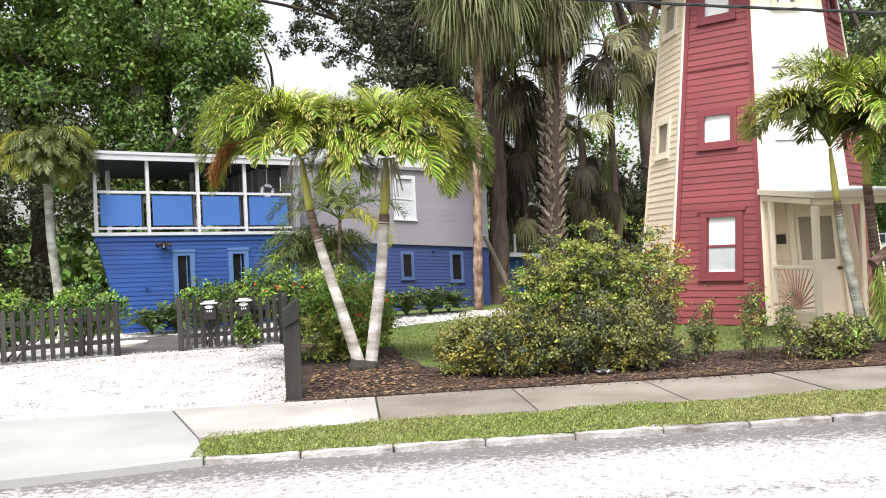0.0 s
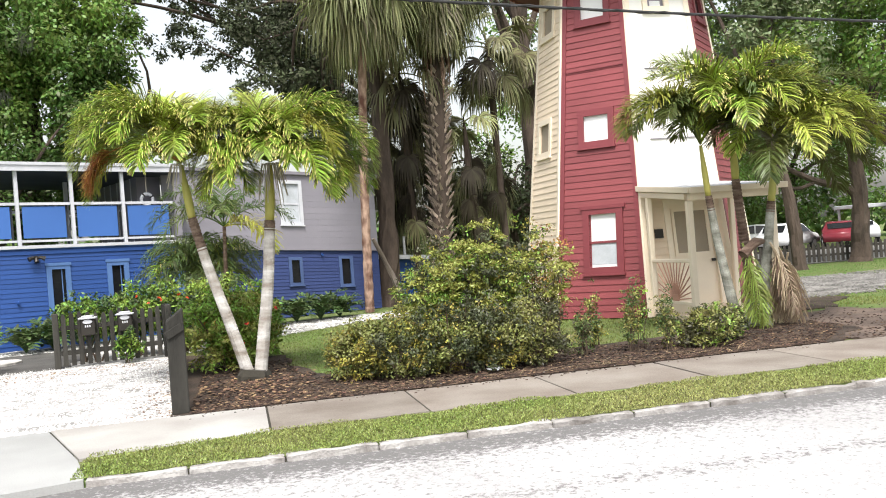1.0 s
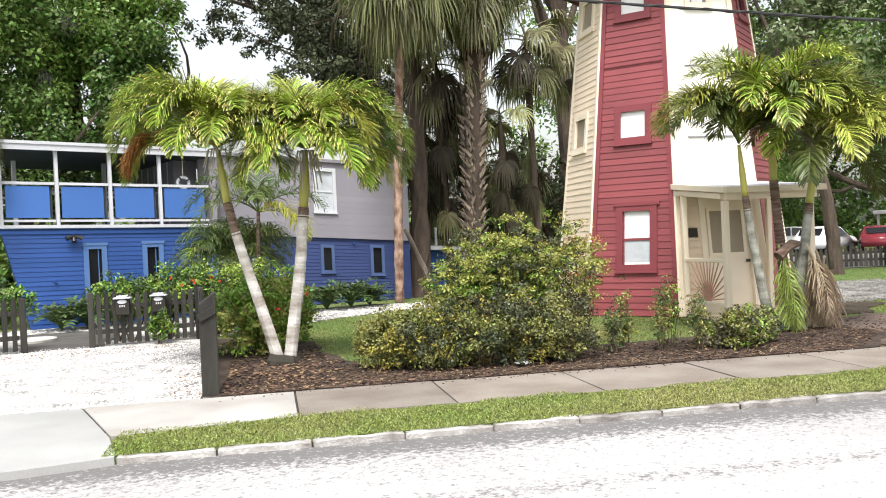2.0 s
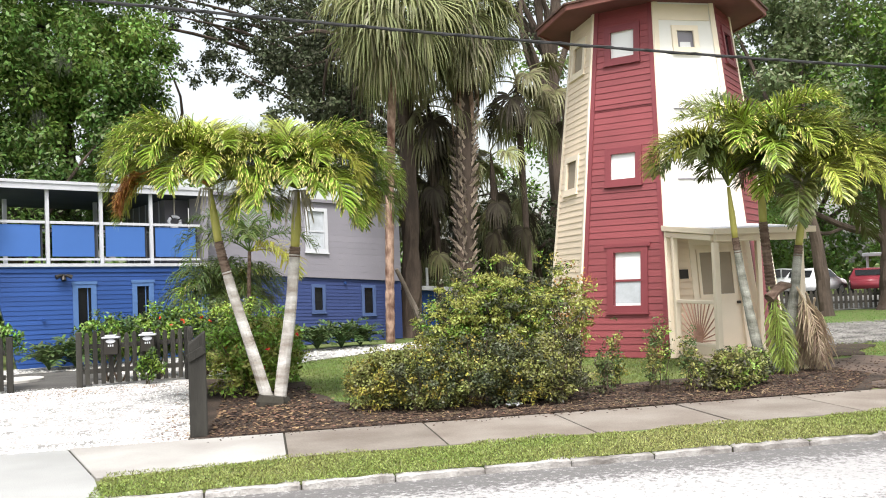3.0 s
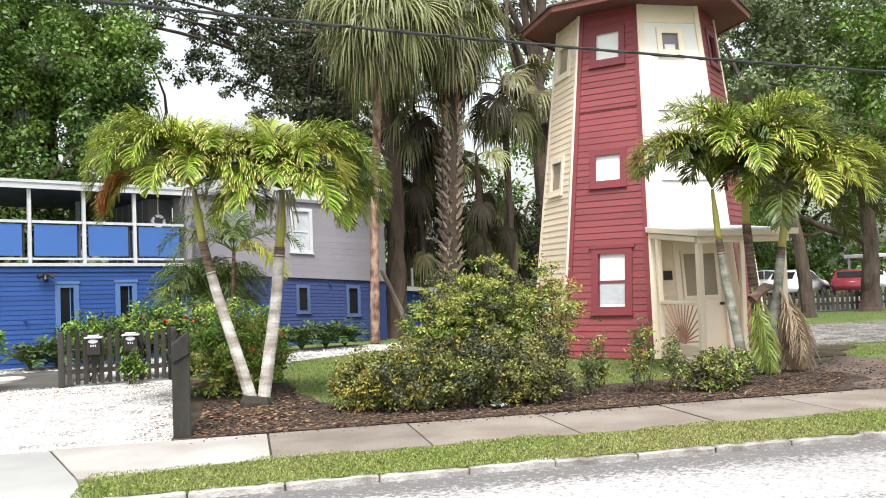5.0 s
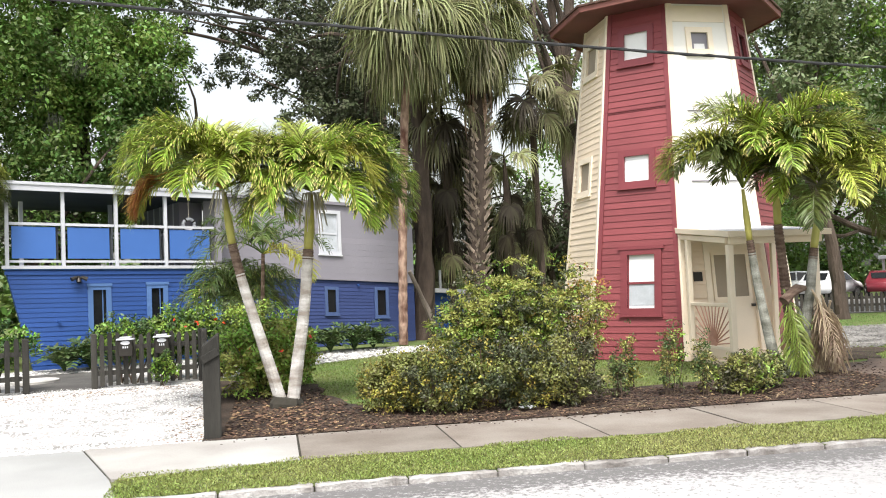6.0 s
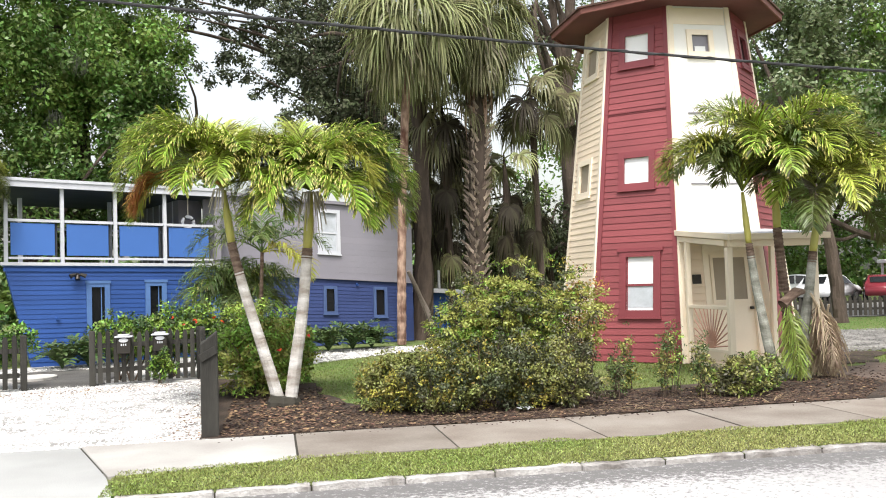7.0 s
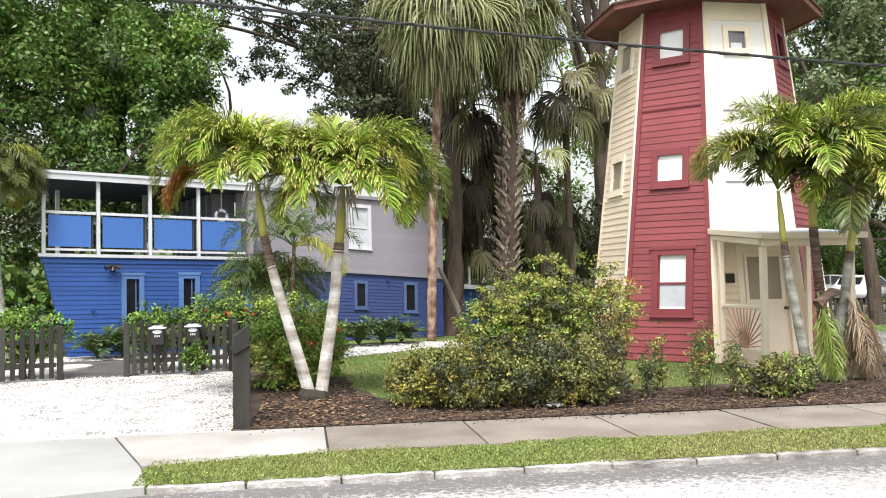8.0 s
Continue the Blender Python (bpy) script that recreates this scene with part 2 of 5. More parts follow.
# ---------------- building helpers ----------------
def link(name, data, material, parent=None, label=""):
    if material is not None and not data.materials:
        data.materials.append(material)
    ob = new(name, data)
    ob.parent = parent
    if label:
        ob["label"] = label
    return ob


def part(name, bm, material, parent=None, label="", smooth=False):
    me = bpy.data.meshes.new(name)
    bm.to_mesh(me)
    bm.free()
    if smooth:
        me.polygons.foreach_set("use_smooth", [True] * len(me.polygons))
    return link(name, me, material, parent, label)


def thing(name, label, category, group="", kind="", at=(0, 0, 0)):
    ob = new(name)
    ob.location = at
    return tagged(ob, label, category, group, kind)


def box(bm, size, centre, turn=None, bevel=0.0):
    r = bmesh.ops.create_cube(bm, size=1.0)
    vs = r["verts"]
    m = Matrix.Translation(centre) @ (turn.to_4x4() if turn else Matrix.Identity(4)) @ Matrix.Diagonal((*size, 1))
    bmesh.ops.transform(bm, matrix=m, verts=vs)
    if bevel:
        es = list({e for v in vs for e in v.link_edges})
        bmesh.ops.bevel(bm, geom=es, offset=bevel, segments=1, affect="EDGES")
    return bm


def boxes(*specs, turn=None, bevel=0.0):
    bm = bmesh.new()
    for size, centre in specs:
        box(bm, size, centre, turn, bevel)
    return bm


def prism(bm, pts, z0, z1):
    """An upright solid over the outline pts (x, y)."""
    lo = [bm.verts.new((x, y, z0)) for x, y in pts]
    hi = [bm.verts.new((x, y, z1)) for x, y in pts]
    n = len(pts)
    bm.faces.new(hi)
    bm.faces.new(lo[::-1])
    for i in range(n):
        bm.faces.new((lo[i], lo[(i + 1) % n], hi[(i + 1) % n], hi[i]))
    bmesh.ops.recalc_face_normals(bm, faces=bm.faces[:])
    return bm


def tube(bm, pts, radii, sides=10, cap=True, wobble=0.0):
    """A round limb along pts."""
    rings = []
    for i, p in enumerate(pts):
        p = Vector(p)
        d = (Vector(pts[min(i + 1, len(pts) - 1)]) - Vector(pts[max(i - 1, 0)])).normalized()
        a = d.cross(Vector((0.3, 1, 0.1))).normalized()
        b = d.cross(a)
        r = radii[i] if hasattr(radii, "__len__") else radii
        ring = []
        for k in range(sides):
            w = 1 + wobble * noise.noise(Vector((p.x * 3 + k * 1.7, p.y * 3, p.z * 2.5)))
            ring.append(bm.verts.new(p + (a * cos(2 * pi * k / sides) + b * sin(2 * pi * k / sides)) * r * w))
        rings.append(ring)
    for u, v in zip(rings, rings[1:]):
        for k in range(sides):
            bm.faces.new((u[k], u[(k + 1) % sides], v[(k + 1) % sides], v[k]))
    if cap:
        bm.faces.new(rings[0][::-1])
        bm.faces.new(rings[-1])
    return bm


def curve_points(keys, n):
    """n points on a smooth line through keys."""
    ks = [Vector(k) for k in keys]
    out = []
    for i in range(n):
        t = i / (n - 1) * (len(ks) - 1)
        j = min(int(t), len(ks) - 2)
        f = t - j
        p0, p1, p2, p3 = ks[max(j - 1, 0)], ks[j], ks[j + 1], ks[min(j + 2, len(ks) - 1)]
        out.append(0.5 * (2 * p1 + (p2 - p0) * f + (2 * p0 - 5 * p1 + 4 * p2 - p3) * f * f + (3 * p1 - p0 - 3 * p2 + p3) * f ** 3))
    return out


def quads(name, verts, material, parent=None, label="", smooth=False):
    """A mesh of loose four-cornered leaves; verts is (n, 4, 3)."""
    n = len(verts)
    me = bpy.data.meshes.new(name)
    me.vertices.add(4 * n)
    me.vertices.foreach_set("co", np.asarray(verts, dtype=np.float32).ravel())
    me.loops.add(4 * n)
    me.loops.foreach_set("vertex_index", np.arange(4 * n, dtype=np.int32))
    me.polygons.add(n)
    me.polygons.foreach_set("loop_start", np.arange(0, 4 * n, 4, dtype=np.int32))
    me.update(calc_edges=True)
    return link(name, me, material, parent, label)


def unit(v):
    return v / (np.linalg.norm(v, axis=-1, keepdims=True) + 1e-9)


def leaves(centres, length, width, droop=0.2, out=None, spread=1.0):
    """Small pointed leaves round the centres; out is the way they face away from their clump."""
    n = len(centres)
    if out is None:
        d = rng.normal(size=(n, 3)) * spread
        d[:, 2] -= droop
        d = unit(d)
        side = unit(np.cross(d, rng.normal(size=(n, 3))))
    else:
        face = unit(out * 1.2 + rng.normal(size=(n, 3)) * 0.45 * spread + np.array([0, 0, 0.45]))
        d = rng.normal(size=(n, 3)) * 0.6 + out * 0.5
        d[:, 2] -= droop
        d = unit(d - face * (d * face).sum(1, keepdims=True) * 0.85)
        side = unit(np.cross(d, face))
    l = length * rng.uniform(0.65, 1.3, (n, 1))
    w = width * rng.uniform(0.65, 1.3, (n, 1)) * 0.5
    mid = centres + d * l * 0.45
    return np.stack([centres, mid + side * w, centres + d * l, mid - side * w], axis=1)


def clumps(centre, radii, n_clump, clump_r, n_leaf, rough_edge=0.25, shell=0.55, flat=0.8):
    """Leaf centres in clumps spread through an ellipsoid, with gaps between them."""
    c = unit(rng.normal(size=(n_clump, 3))) * rng.uniform(shell, 1.0 + rough_edge, (n_clump, 1))
    c = np.asarray(centre) + c * np.asarray(radii)
    r = clump_r * rng.uniform(0.5, 1.3, n_clump)
    k = rng.integers(0, n_clump, n_leaf)
    off = unit(rng.normal(size=(n_leaf, 3))) * (rng.uniform(0, 1, (n_leaf, 1)) ** 0.45)
    off[:, 2] *= flat
    return c[k] + off * r[k][:, None], off, c


# ---------------- ground ----------------
def ragged(pts, size=0.1, step=0.28):
    """The outline pts with an uneven edge."""
    out = []
    for (x0, y0), (x1, y1) in zip(pts, pts[1:] + pts[:1]):
        n = max(1, int(math.hypot(x1 - x0, y1 - y0) / step))
        for k in range(n):
            x, y = x0 + (x1 - x0) * k / n, y0 + (y1 - y0) * k / n
            d = size * (0.25 if y < 9.9 else 1.0)
            out.append((x + d * noise.noise(Vector((x * 1.7, y * 1.7, 1.0))), y + d * noise.noise(Vector((x * 1.7, y * 1.7, 9.0)))))
    return out


def sheet(name, pts, z, material, label, category="ground", thick=0.06, rough=0.0):
    if rough:
        pts = ragged(pts, rough)
    bm = prism(bmesh.new(), pts, z - thick, z)
    return tagged(part(name, bm, material), label, category, kind="structure")


sheet("ground", [(-400, 7.32), (400, 7.32), (400, 600), (-400, 600)], -0.02, M["lawn"], "patchy grass ground of the whole lot and beyond", thick=0.3)
sheet("road", [(-400, -1.5), (400, -1.5), (400, 7.32), (-400, 7.32)], -0.066, M["asphalt"], "sun-bleached grey asphalt street with worn patches", "road", thick=0.2)
sheet("ground_far_side", [(-400, -300), (400, -300), (400, -1.5), (-400, -1.5)], -0.03, M["lawn"], "grass verge across the street behind the viewer", thick=0.3)
sheet("apron", [(-9.5, 6.78), (-4.3, 6.85), (-2.7, 6.99), (-1.9, 7.13), (-1.278, 7.29), (-1.30, 7.46), (-1.455, 8.1), (-2.005, 9.72), (-9.5, 9.72)], 0.0, M["apron"], "pale concrete driveway apron beside the kerb", "driveway", thick=0.16)
sheet("driveway", [(-9.5, 9.72), (-0.60, 9.74), (-1.1, 15.9), (-1.4, 16.6), (-9.5, 16.2)], 0.0, M["gravelbed"], "driveway of crushed white shell gravel", "driveway", thick=0.08)
sheet("gravel_path", [(-9.0, 16.3), (-1.3, 16.7), (-0.5, 17.3), (1.0, 18.6), (2.2, 19.7), (4.6, 20.6), (4.6, 22.3), (-1.0, 21.6), (-5.0, 20.6), (-9.0, 19.5)], -0.002, M["gravelbed"], "white gravel path along the blue house", "path", thick=0.05, rough=0.3)
sheet("mulch_bed", [(-0.78, 9.74), (7.45, 9.78), (8.6, 10.8), (8.6, 12.3), (6.0, 11.9), (3.0, 11.7), (1.2, 11.4), (0.75, 12.6), (0.6, 14.5), (-1.15, 16.2)], 0.008, M["soil"], "dark brown mulch bed beside the sidewalk", "flower bed", thick=0.06, rough=0.2)
sheet("dirt_path", [(7.7, 9.78), (14.5, 9.78), (14.5, 10.9), (11.0, 12.2), (10.0, 13.4), (8.7, 13.0), (8.5, 11.2)], 0.0, M["dirt"], "bare brown dirt path across the grass", "path", thick=0.05, rough=0.5)
sheet("gravel_patch", [(10.6, 15.4), (12.9, 15.9), (15.6, 18.0), (17.4, 20.0), (14.6, 20.9), (11.5, 18.6)], 0.0, M["greygravel"], "grey gravel parking patch in the grass", "gravel", thick=0.05, rough=0.8)
sheet("bare_soil", [(9.3, 13.5), (10.2, 13.7), (11.7, 15.1), (10.9, 15.8), (9.7, 14.7)], 0.004, M["soil"], "patch of bare dark soil in the grass", "soil", thick=0.04, rough=0.3)
sheet("paver_path", [(-4.15, 15.75), (-3.0, 15.95), (-2.75, 18.8), (-3.9, 19.4), (-5.2, 19.2)], 0.004, M["paver"], "dark garden path behind the picket gate gap", "path", thick=0.05, rough=0.15)
sheet("parking_lot", [(14, 26.6), (60, 26.6), (60, 40), (14, 40)], 0.0, M["greygravel"], "grey parking lot beyond the far fence", "parking lot", thick=0.05)


def grass(name, n, region, height, label, lean=1.0, blade="grass"):
    p = region(n)
    h = height * rng.uniform(0.5, 1.3, (len(p), 1))
    d = unit(np.c_[rng.normal(0, lean, (len(p), 2)), np.ones(len(p))])
    side = unit(np.c_[rng.normal(size=(len(p), 2)), np.zeros(len(p))]) * 0.0045 * rng.uniform(0.8, 1.8, (len(p), 1))
    tip = p + d * h
    ob = quads(name, np.stack([p - side, p + side, tip + side * 0.2, tip - side * 0.2], axis=1), M[blade])
    return tagged(ob, label, "grass", kind="stuff")


def strip_region(n):
    x = rng.uniform(-1.38, 17, n)
    y = 7.335 + rng.uniform(0, 1, n) * (1.05 + 0.09 * np.sin(x * 3.1) + 0.05 * np.sin(x * 9.7))
    keep = y < 8.5
    keep &= ~((x < -0.9) & (y > 8.3))
    return np.c_[x, y, np.full(n, 0.0)][keep]


def lawn_region(n):
    x, y = rng.uniform(0.5, 12, n), rng.uniform(11.2, 19, n)
    keep = (y > 11.5 + 0.3 * np.sin(x * 2)) & ~((x < 1.0) & (y < 12.8)) & ~((x > 8.3) & (y < 13.5)) & (y < 17.8 + x * 0.8) & (y > 10.4 - 0.35 * (x - 6) * (x > 6))
    return np.c_[x, y, np.full(n, -0.02)][keep]


def right_lawn(n):
    x = rng.uniform(8.5, 26, n)
    y = rng.uniform(11, 26, n)
    keep = (y > 11.8) & (y < 26) & (x / y > 0.6) & ~((x < 11) & (y < 13.5)) & ~((y > 15.4 + (x - 11) * 0.42) & (y < 18.2 + (x - 11) * 0.5) & (x > 10.8))
    return np.c_[x, y, np.full(n, -0.02)][keep]


sheet("verge", [(-1.34, 7.38), (40, 7.38), (40, 8.42), (-1.44, 8.42)], -0.004, M["lawn"], "strip of grass between kerb and sidewalk", "verge", thick=0.1)
grass("grass_strip", 130000, strip_region, 0.021, "short yellow-green mown grass between kerb and sidewalk")
grass("lawn_grass", 70000, lawn_region, 0.035, "short lawn grass beside the tower", blade="lawngrass")
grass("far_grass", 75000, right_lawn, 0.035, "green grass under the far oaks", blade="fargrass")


def pebbles(name, n, region, size, material, label, category, z=0.0, flat=0.5):
    p = region(n)
    n = len(p)
    t = np.array([[1, 0, 0], [-1, 0, 0], [0, 1, 0], [0, -1, 0], [0, 0, 1], [0, 0, -1]], float)
    f = np.array([[0, 2, 4], [2, 1, 4], [1, 3, 4], [3, 0, 4], [2, 0, 5], [1, 2, 5], [3, 1, 5], [0, 3, 5]])
    s = size * rng.uniform(0.5, 1.4, (n, 1, 3)) * np.array([1, 1, flat])
    a = rng.uniform(0, 2 * pi, n)
    v = t[None] * s
    x = v[..., 0] * np.cos(a)[:, None] - v[..., 1] * np.sin(a)[:, None]
    y = v[..., 0] * np.sin(a)[:, None] + v[..., 1] * np.cos(a)[:, None]
    zz = v[..., 2] + v[..., 0] * rng.uniform(-0.35, 0.35, (n, 1))
    v = np.stack([x, y, zz], -1) + p[:, None, :] + np.array([0, 0, z])
    faces = (f[None] + (np.arange(n) * 6)[:, None, None]).reshape(-1, 3)
    me = bpy.data.meshes.new(name)
    me.from_pydata(v.reshape(-1, 3).tolist(), [], faces.tolist())
    return tagged(link(name, me, material), label, category, kind="stuff")


def drive_region(n):
    x, y = rng.uniform(-8, -0.7, n), 9.7 + 6.4 * rng.uniform(0, 1, n) ** 1.3
    keep = x < -0.66 - (y - 9.7) * 0.08
    return np.c_[x, y, np.zeros(n)][keep]


def path_region(n):
    x = rng.uniform(-5.5, 4.4, n)
    y = rng.uniform(16.4, 22, n)
    paved = (x > -5.0) & (x < -2.95) & (y < 19.3)
    keep = (y > 16.6 + 0.9 * np.maximum(x + 1, 0)) & (y < 21.4 + 0.2 * x) & ~paved
    return np.c_[x, y, np.zeros(n)][keep]


def bed_region(n):
    x = rng.uniform(-0.6, 8.55, n)
    y = 9.72 + 4.2 * rng.uniform(0, 1, n) ** 1.8
    keep = (y > 9.76 + np.maximum(x - 7.2, 0)) & ((y < 12.2) | (x < 0.7)) & ~((x > 0.9) & (x < 6.5) & (y > 11.55))
    return np.c_[x, y, np.full(n, 0.015)][keep]


def kerb_dirt(n):
    x = rng.uniform(-0.6, 7.4, n)
    return np.c_[x, 9.74 - np.abs(rng.normal(0, 0.12, n)), np.full(n, 0.004)]


pebbles("gravel_stones", 24000, drive_region, 0.017, M["pebble"], "loose white shell gravel on the driveway", "gravel")
def drive_dirt(n):
    x = rng.uniform(-7.5, -0.7, n)
    far = 15.3 + 0.2 * (x + 4) - np.abs(rng.normal(0, 0.5, n))
    side = rng.uniform(0, 1, n) < 0.4
    x = np.where(side, -0.72 - np.abs(rng.normal(0, 0.3, n)), x)
    y = np.where(side, rng.uniform(9.8, 15.0, n), far)
    keep = (x < -0.66 - (y - 9.7) * 0.08) & (y > 9.75)
    return np.c_[x, y, np.full(n, 0.006)][keep]


pebbles("driveway_litter", 800, drive_dirt, 0.018, M["litter"], "dry leaf litter and dirt along the edges of the driveway", "leaf litter", flat=0.3)
pebbles("path_gravel", 6500, path_region, 0.03, M["pebble"], "loose white gravel along the house", "gravel")
pebbles("mulch_chips", 20000, bed_region, 0.023, M["chip"], "red-brown bark mulch chips on the bed", "mulch", flat=0.25)
pebbles("fallen_leaves", 1300, bed_region, 0.018, M["litter"], "dry tan leaves scattered over the mulch", "leaf litter", z=0.02, flat=0.12)
pebbles("spilled_mulch", 160, kerb_dirt, 0.018, M["chip"], "crumbs of mulch spilled on the sidewalk edge", "mulch", flat=0.4)

def palm_litter(n):
    return np.c_[rng.normal(0.1, 0.45, n).clip(-0.55, 1.3), rng.normal(11.3, 0.7, n).clip(9.8, 12.6), np.full(n, 0.03)]


pebbles("palm_litter", 420, palm_litter, 0.026, M["litter"], "dry tan and rust leaf litter round the palm base", "leaf litter", flat=0.15)

def straws(name, n, label):
    """Thin dry stalks lying every way on the mulch."""
    c = np.c_[rng.uniform(0.9, 6.6, n), 9.84 + np.abs(rng.normal(0, 0.28, n)), rng.uniform(0.022, 0.05, n)]
    a = rng.normal(0.1, 0.6, n)
    d = np.c_[np.cos(a), np.sin(a), rng.normal(0, 0.10, n)] * rng.uniform(0.03, 0.13, (n, 1))
    w = np.c_[-np.sin(a), np.cos(a), np.zeros(n)] * rng.uniform(0.0025, 0.006, (n, 1))
    return tagged(quads(name, np.stack([c - d - w, c - d + w, c + d + w, c + d - w], axis=1), M["straw"]), label, "straw", kind="stuff")


straws("dry_straw", 230, "dry tan stalks and twigs lying on the mulch edge")


def speck_region(n):
    return np.c_[rng.uniform(0.8, 7.6, n), 9.72 + rng.normal(0, 0.07, n), np.full(n, 0.016)]


pebbles("stray_shells", 9, speck_region, 0.010, M["pebble"], "stray white shell bits along the sidewalk edge", "gravel", flat=0.6)

def crumb_region(n):
    x = rng.uniform(7.4, 12.5, n)
    y = 9.84 + 3.3 * rng.uniform(0, 1, n) ** 1.4
    keep = rng.uniform(0, 1, n) < np.exp(-(x - 7.4) * 0.45)
    return np.c_[x, y, np.full(n, 0.006)][keep]


def patch_region(n):
    x, y = rng.uniform(10.4, 17.4, n), rng.uniform(15.2, 20.9, n)
    keep = (y > 15.3 + 0.64 * np.maximum(x - 12.6, 0)) & (y < 15.6 + 2.6 * (x - 10.4)) & (y < 19.0 + 0.6 * (x - 11.5))
    return np.c_[x, y, np.full(n, 0.004)][keep]


pebbles("scattered_chips", 2600, crumb_region, 0.022, M["chip"], "bark chips scattered from the bed over the bare path", "mulch", flat=0.35)
pebbles("patch_stones", 4200, patch_region, 0.032, M["greygravel"], "loose grey stones on the gravel patch", "gravel", flat=0.55)

# kerb of cast blocks
kerb = thing("kerb", "weathered pale concrete kerb in short cast lengths", "kerb", kind="structure")
for i in range(26):
    bm = bmesh.new()
    x0 = -1.27 + i * 0.775
    box(bm, (0.767 + 0.006 * sin(i * 5), 0.12, 0.26), (x0 + 0.387, 7.365 + 0.008 * sin(i * 2.3), -0.138 + 0.005 * sin(i * 3.7)), bevel=0.012)
    bmesh.ops.subdivide_edges(bm, edges=[e for e in bm.edges if e.calc_length() > 0.5], cuts=7)
    for v in bm.verts:
        v.co.z += 0.02 * noise.noise(v.co * 6)
        v.co.y += 0.006 * noise.noise(v.co * 5 + Vector((3, 1, 0)))
    part("kerb_block", bm, M["kerb"], kerb)
tagged(part("kerb_footing", boxes(((60, 0.1, 0.24), (28.8, 7.37, -0.14))), M["joint"]), "dirt-dark footing under the kerb blocks", "kerb", kind="structure")

# sidewalk slabs
walkway = thing("sidewalk", "stained tan concrete sidewalk of large square slabs", "sidewalk", kind="structure")
joints = [-1.46, 0.2] + [0.2 + 1.535 * k for k in range(1, 14)]
for a, b in zip(joints, joints[1:]):
    bm = bmesh.new()
    lo = [(a + 0.012, 8.36), (b - 0.012, 8.36), (b - 0.012, 9.74), (a + 0.012, 9.74)]
    if a < 0:
        lo = [(-1.44, 8.1), (b - 0.012, 8.36), (b - 0.012, 9.74), (-1.99, 9.74)]
    prism(bm, lo, -0.09, 0.004 + 0.003 * sin(a * 7))
    part("slab", bm, M["paleconcrete" if a < 0 else "concrete"], walkway)
tagged(part("joint_bed", boxes(((27, 1.36, 0.05), (11.1, 9.05, -0.03))), M["joint"]), "dark dirt bed in the sidewalk joints", "sidewalk", kind="structure")


# ---------------- walls of lapped boards ----------------
def hexa(bm, f, u0, u1, w0, w1, z0, z1):
    """A block in a wall's own measure: u along it, w out of it, z up."""
    v = [bm.verts.new(f(u, w, z)) for z in (z0, z1) for u, w in ((u0, w0), (u1, w0), (u1, w1), (u0, w1))]
    for q in ((0, 1, 2, 3), (7, 6, 5, 4), (0, 4, 5, 1), (1, 5, 6, 2), (2, 6, 7, 3), (3, 7, 4, 0)):
        bm.faces.new([v[i] for i in q])
    return bm


def face_block(name, f, u0, u1, w0, w1, z0, z1, material, parent, label=""):
    bm = hexa(bmesh.new(), f, u0, u1, w0, w1, z0, z1)
    bmesh.ops.recalc_face_normals(bm, faces=bm.faces[:])
    return part(name, bm, material, parent, label)


def spans(holes, z0, z1):
    """What is left of the whole width at this height: ends of None mean the wall's own edge."""
    cut = sorted((h[0], h[1]) for h in holes if h[2] < z1 - 0.02 and h[3] > z0 + 0.02)
    ends = [None]
    for a, b in cut:
        ends += [a, b]
    ends.append(None)
    return [(ends[i], ends[i + 1]) for i in range(0, len(ends), 2)]


def board_wall(parent, f, left, right, z0, z1, holes, pitch, material, core, depth=0.14, name="wall", boards=True, lap=0.019):
    """A wall with openings right through it, clad in lapped boards."""
    cuts = sorted({z0, z1, *[h[2] for h in holes], *[h[3] for h in holes]})
    bm = bmesh.new()
    for a, b in zip(cuts, cuts[1:]):
        for u0, u1 in spans(holes, a, b):
            v = []
            for z in (a, b):
                l, r = (left(z) if u0 is None else u0), (right(z) if u1 is None else u1)
                v += [bm.verts.new(f(u, w, z)) for u, w in ((l, -depth), (r, -depth), (r, 0), (l, 0))]
            for q in ((0, 1, 2, 3), (7, 6, 5, 4), (0, 4, 5, 1), (1, 5, 6, 2), (2, 6, 7, 3), (3, 7, 4, 0)):
                bm.faces.new([v[i] for i in q])
    bmesh.ops.remove_doubles(bm, verts=bm.verts[:], dist=0.0005)
    bmesh.ops.recalc_face_normals(bm, faces=bm.faces[:])
    wall = part(name, bm, core, parent)
    if not boards:
        return wall
    z = z0
    k = 0
    while z < z1 - 0.03:
        t = min(z + pitch, z1)
        for u0, u1 in spans(holes, z, t):
            bm = bmesh.new()
            ring = []
            jit = 0.003 * sin(k * 12.9)
            for e, own in ((u0, left), (u1, right)):
                lo, hi = (own(z), own(t)) if e is None else (e, e)
                ring.append([bm.verts.new(f(u, w, zz)) for u, w, zz in ((lo, 0.001, z), (lo, lap + jit * lap * 38, z + 0.002), (hi, 0.007, t + 0.004), (hi, 0.001, t + 0.004))])
            a, b = ring
            for i in range(4):
                bm.faces.new((a[i], a[(i + 1) % 4], b[(i + 1) % 4], b[i]))
            bm.faces.new(a[::-1])
            bm.faces.new(b)
            bmesh.ops.recalc_face_normals(bm, faces=bm.faces[:])
            part("board", bm, material, wall)
        z = t
        k += 1
    return wall


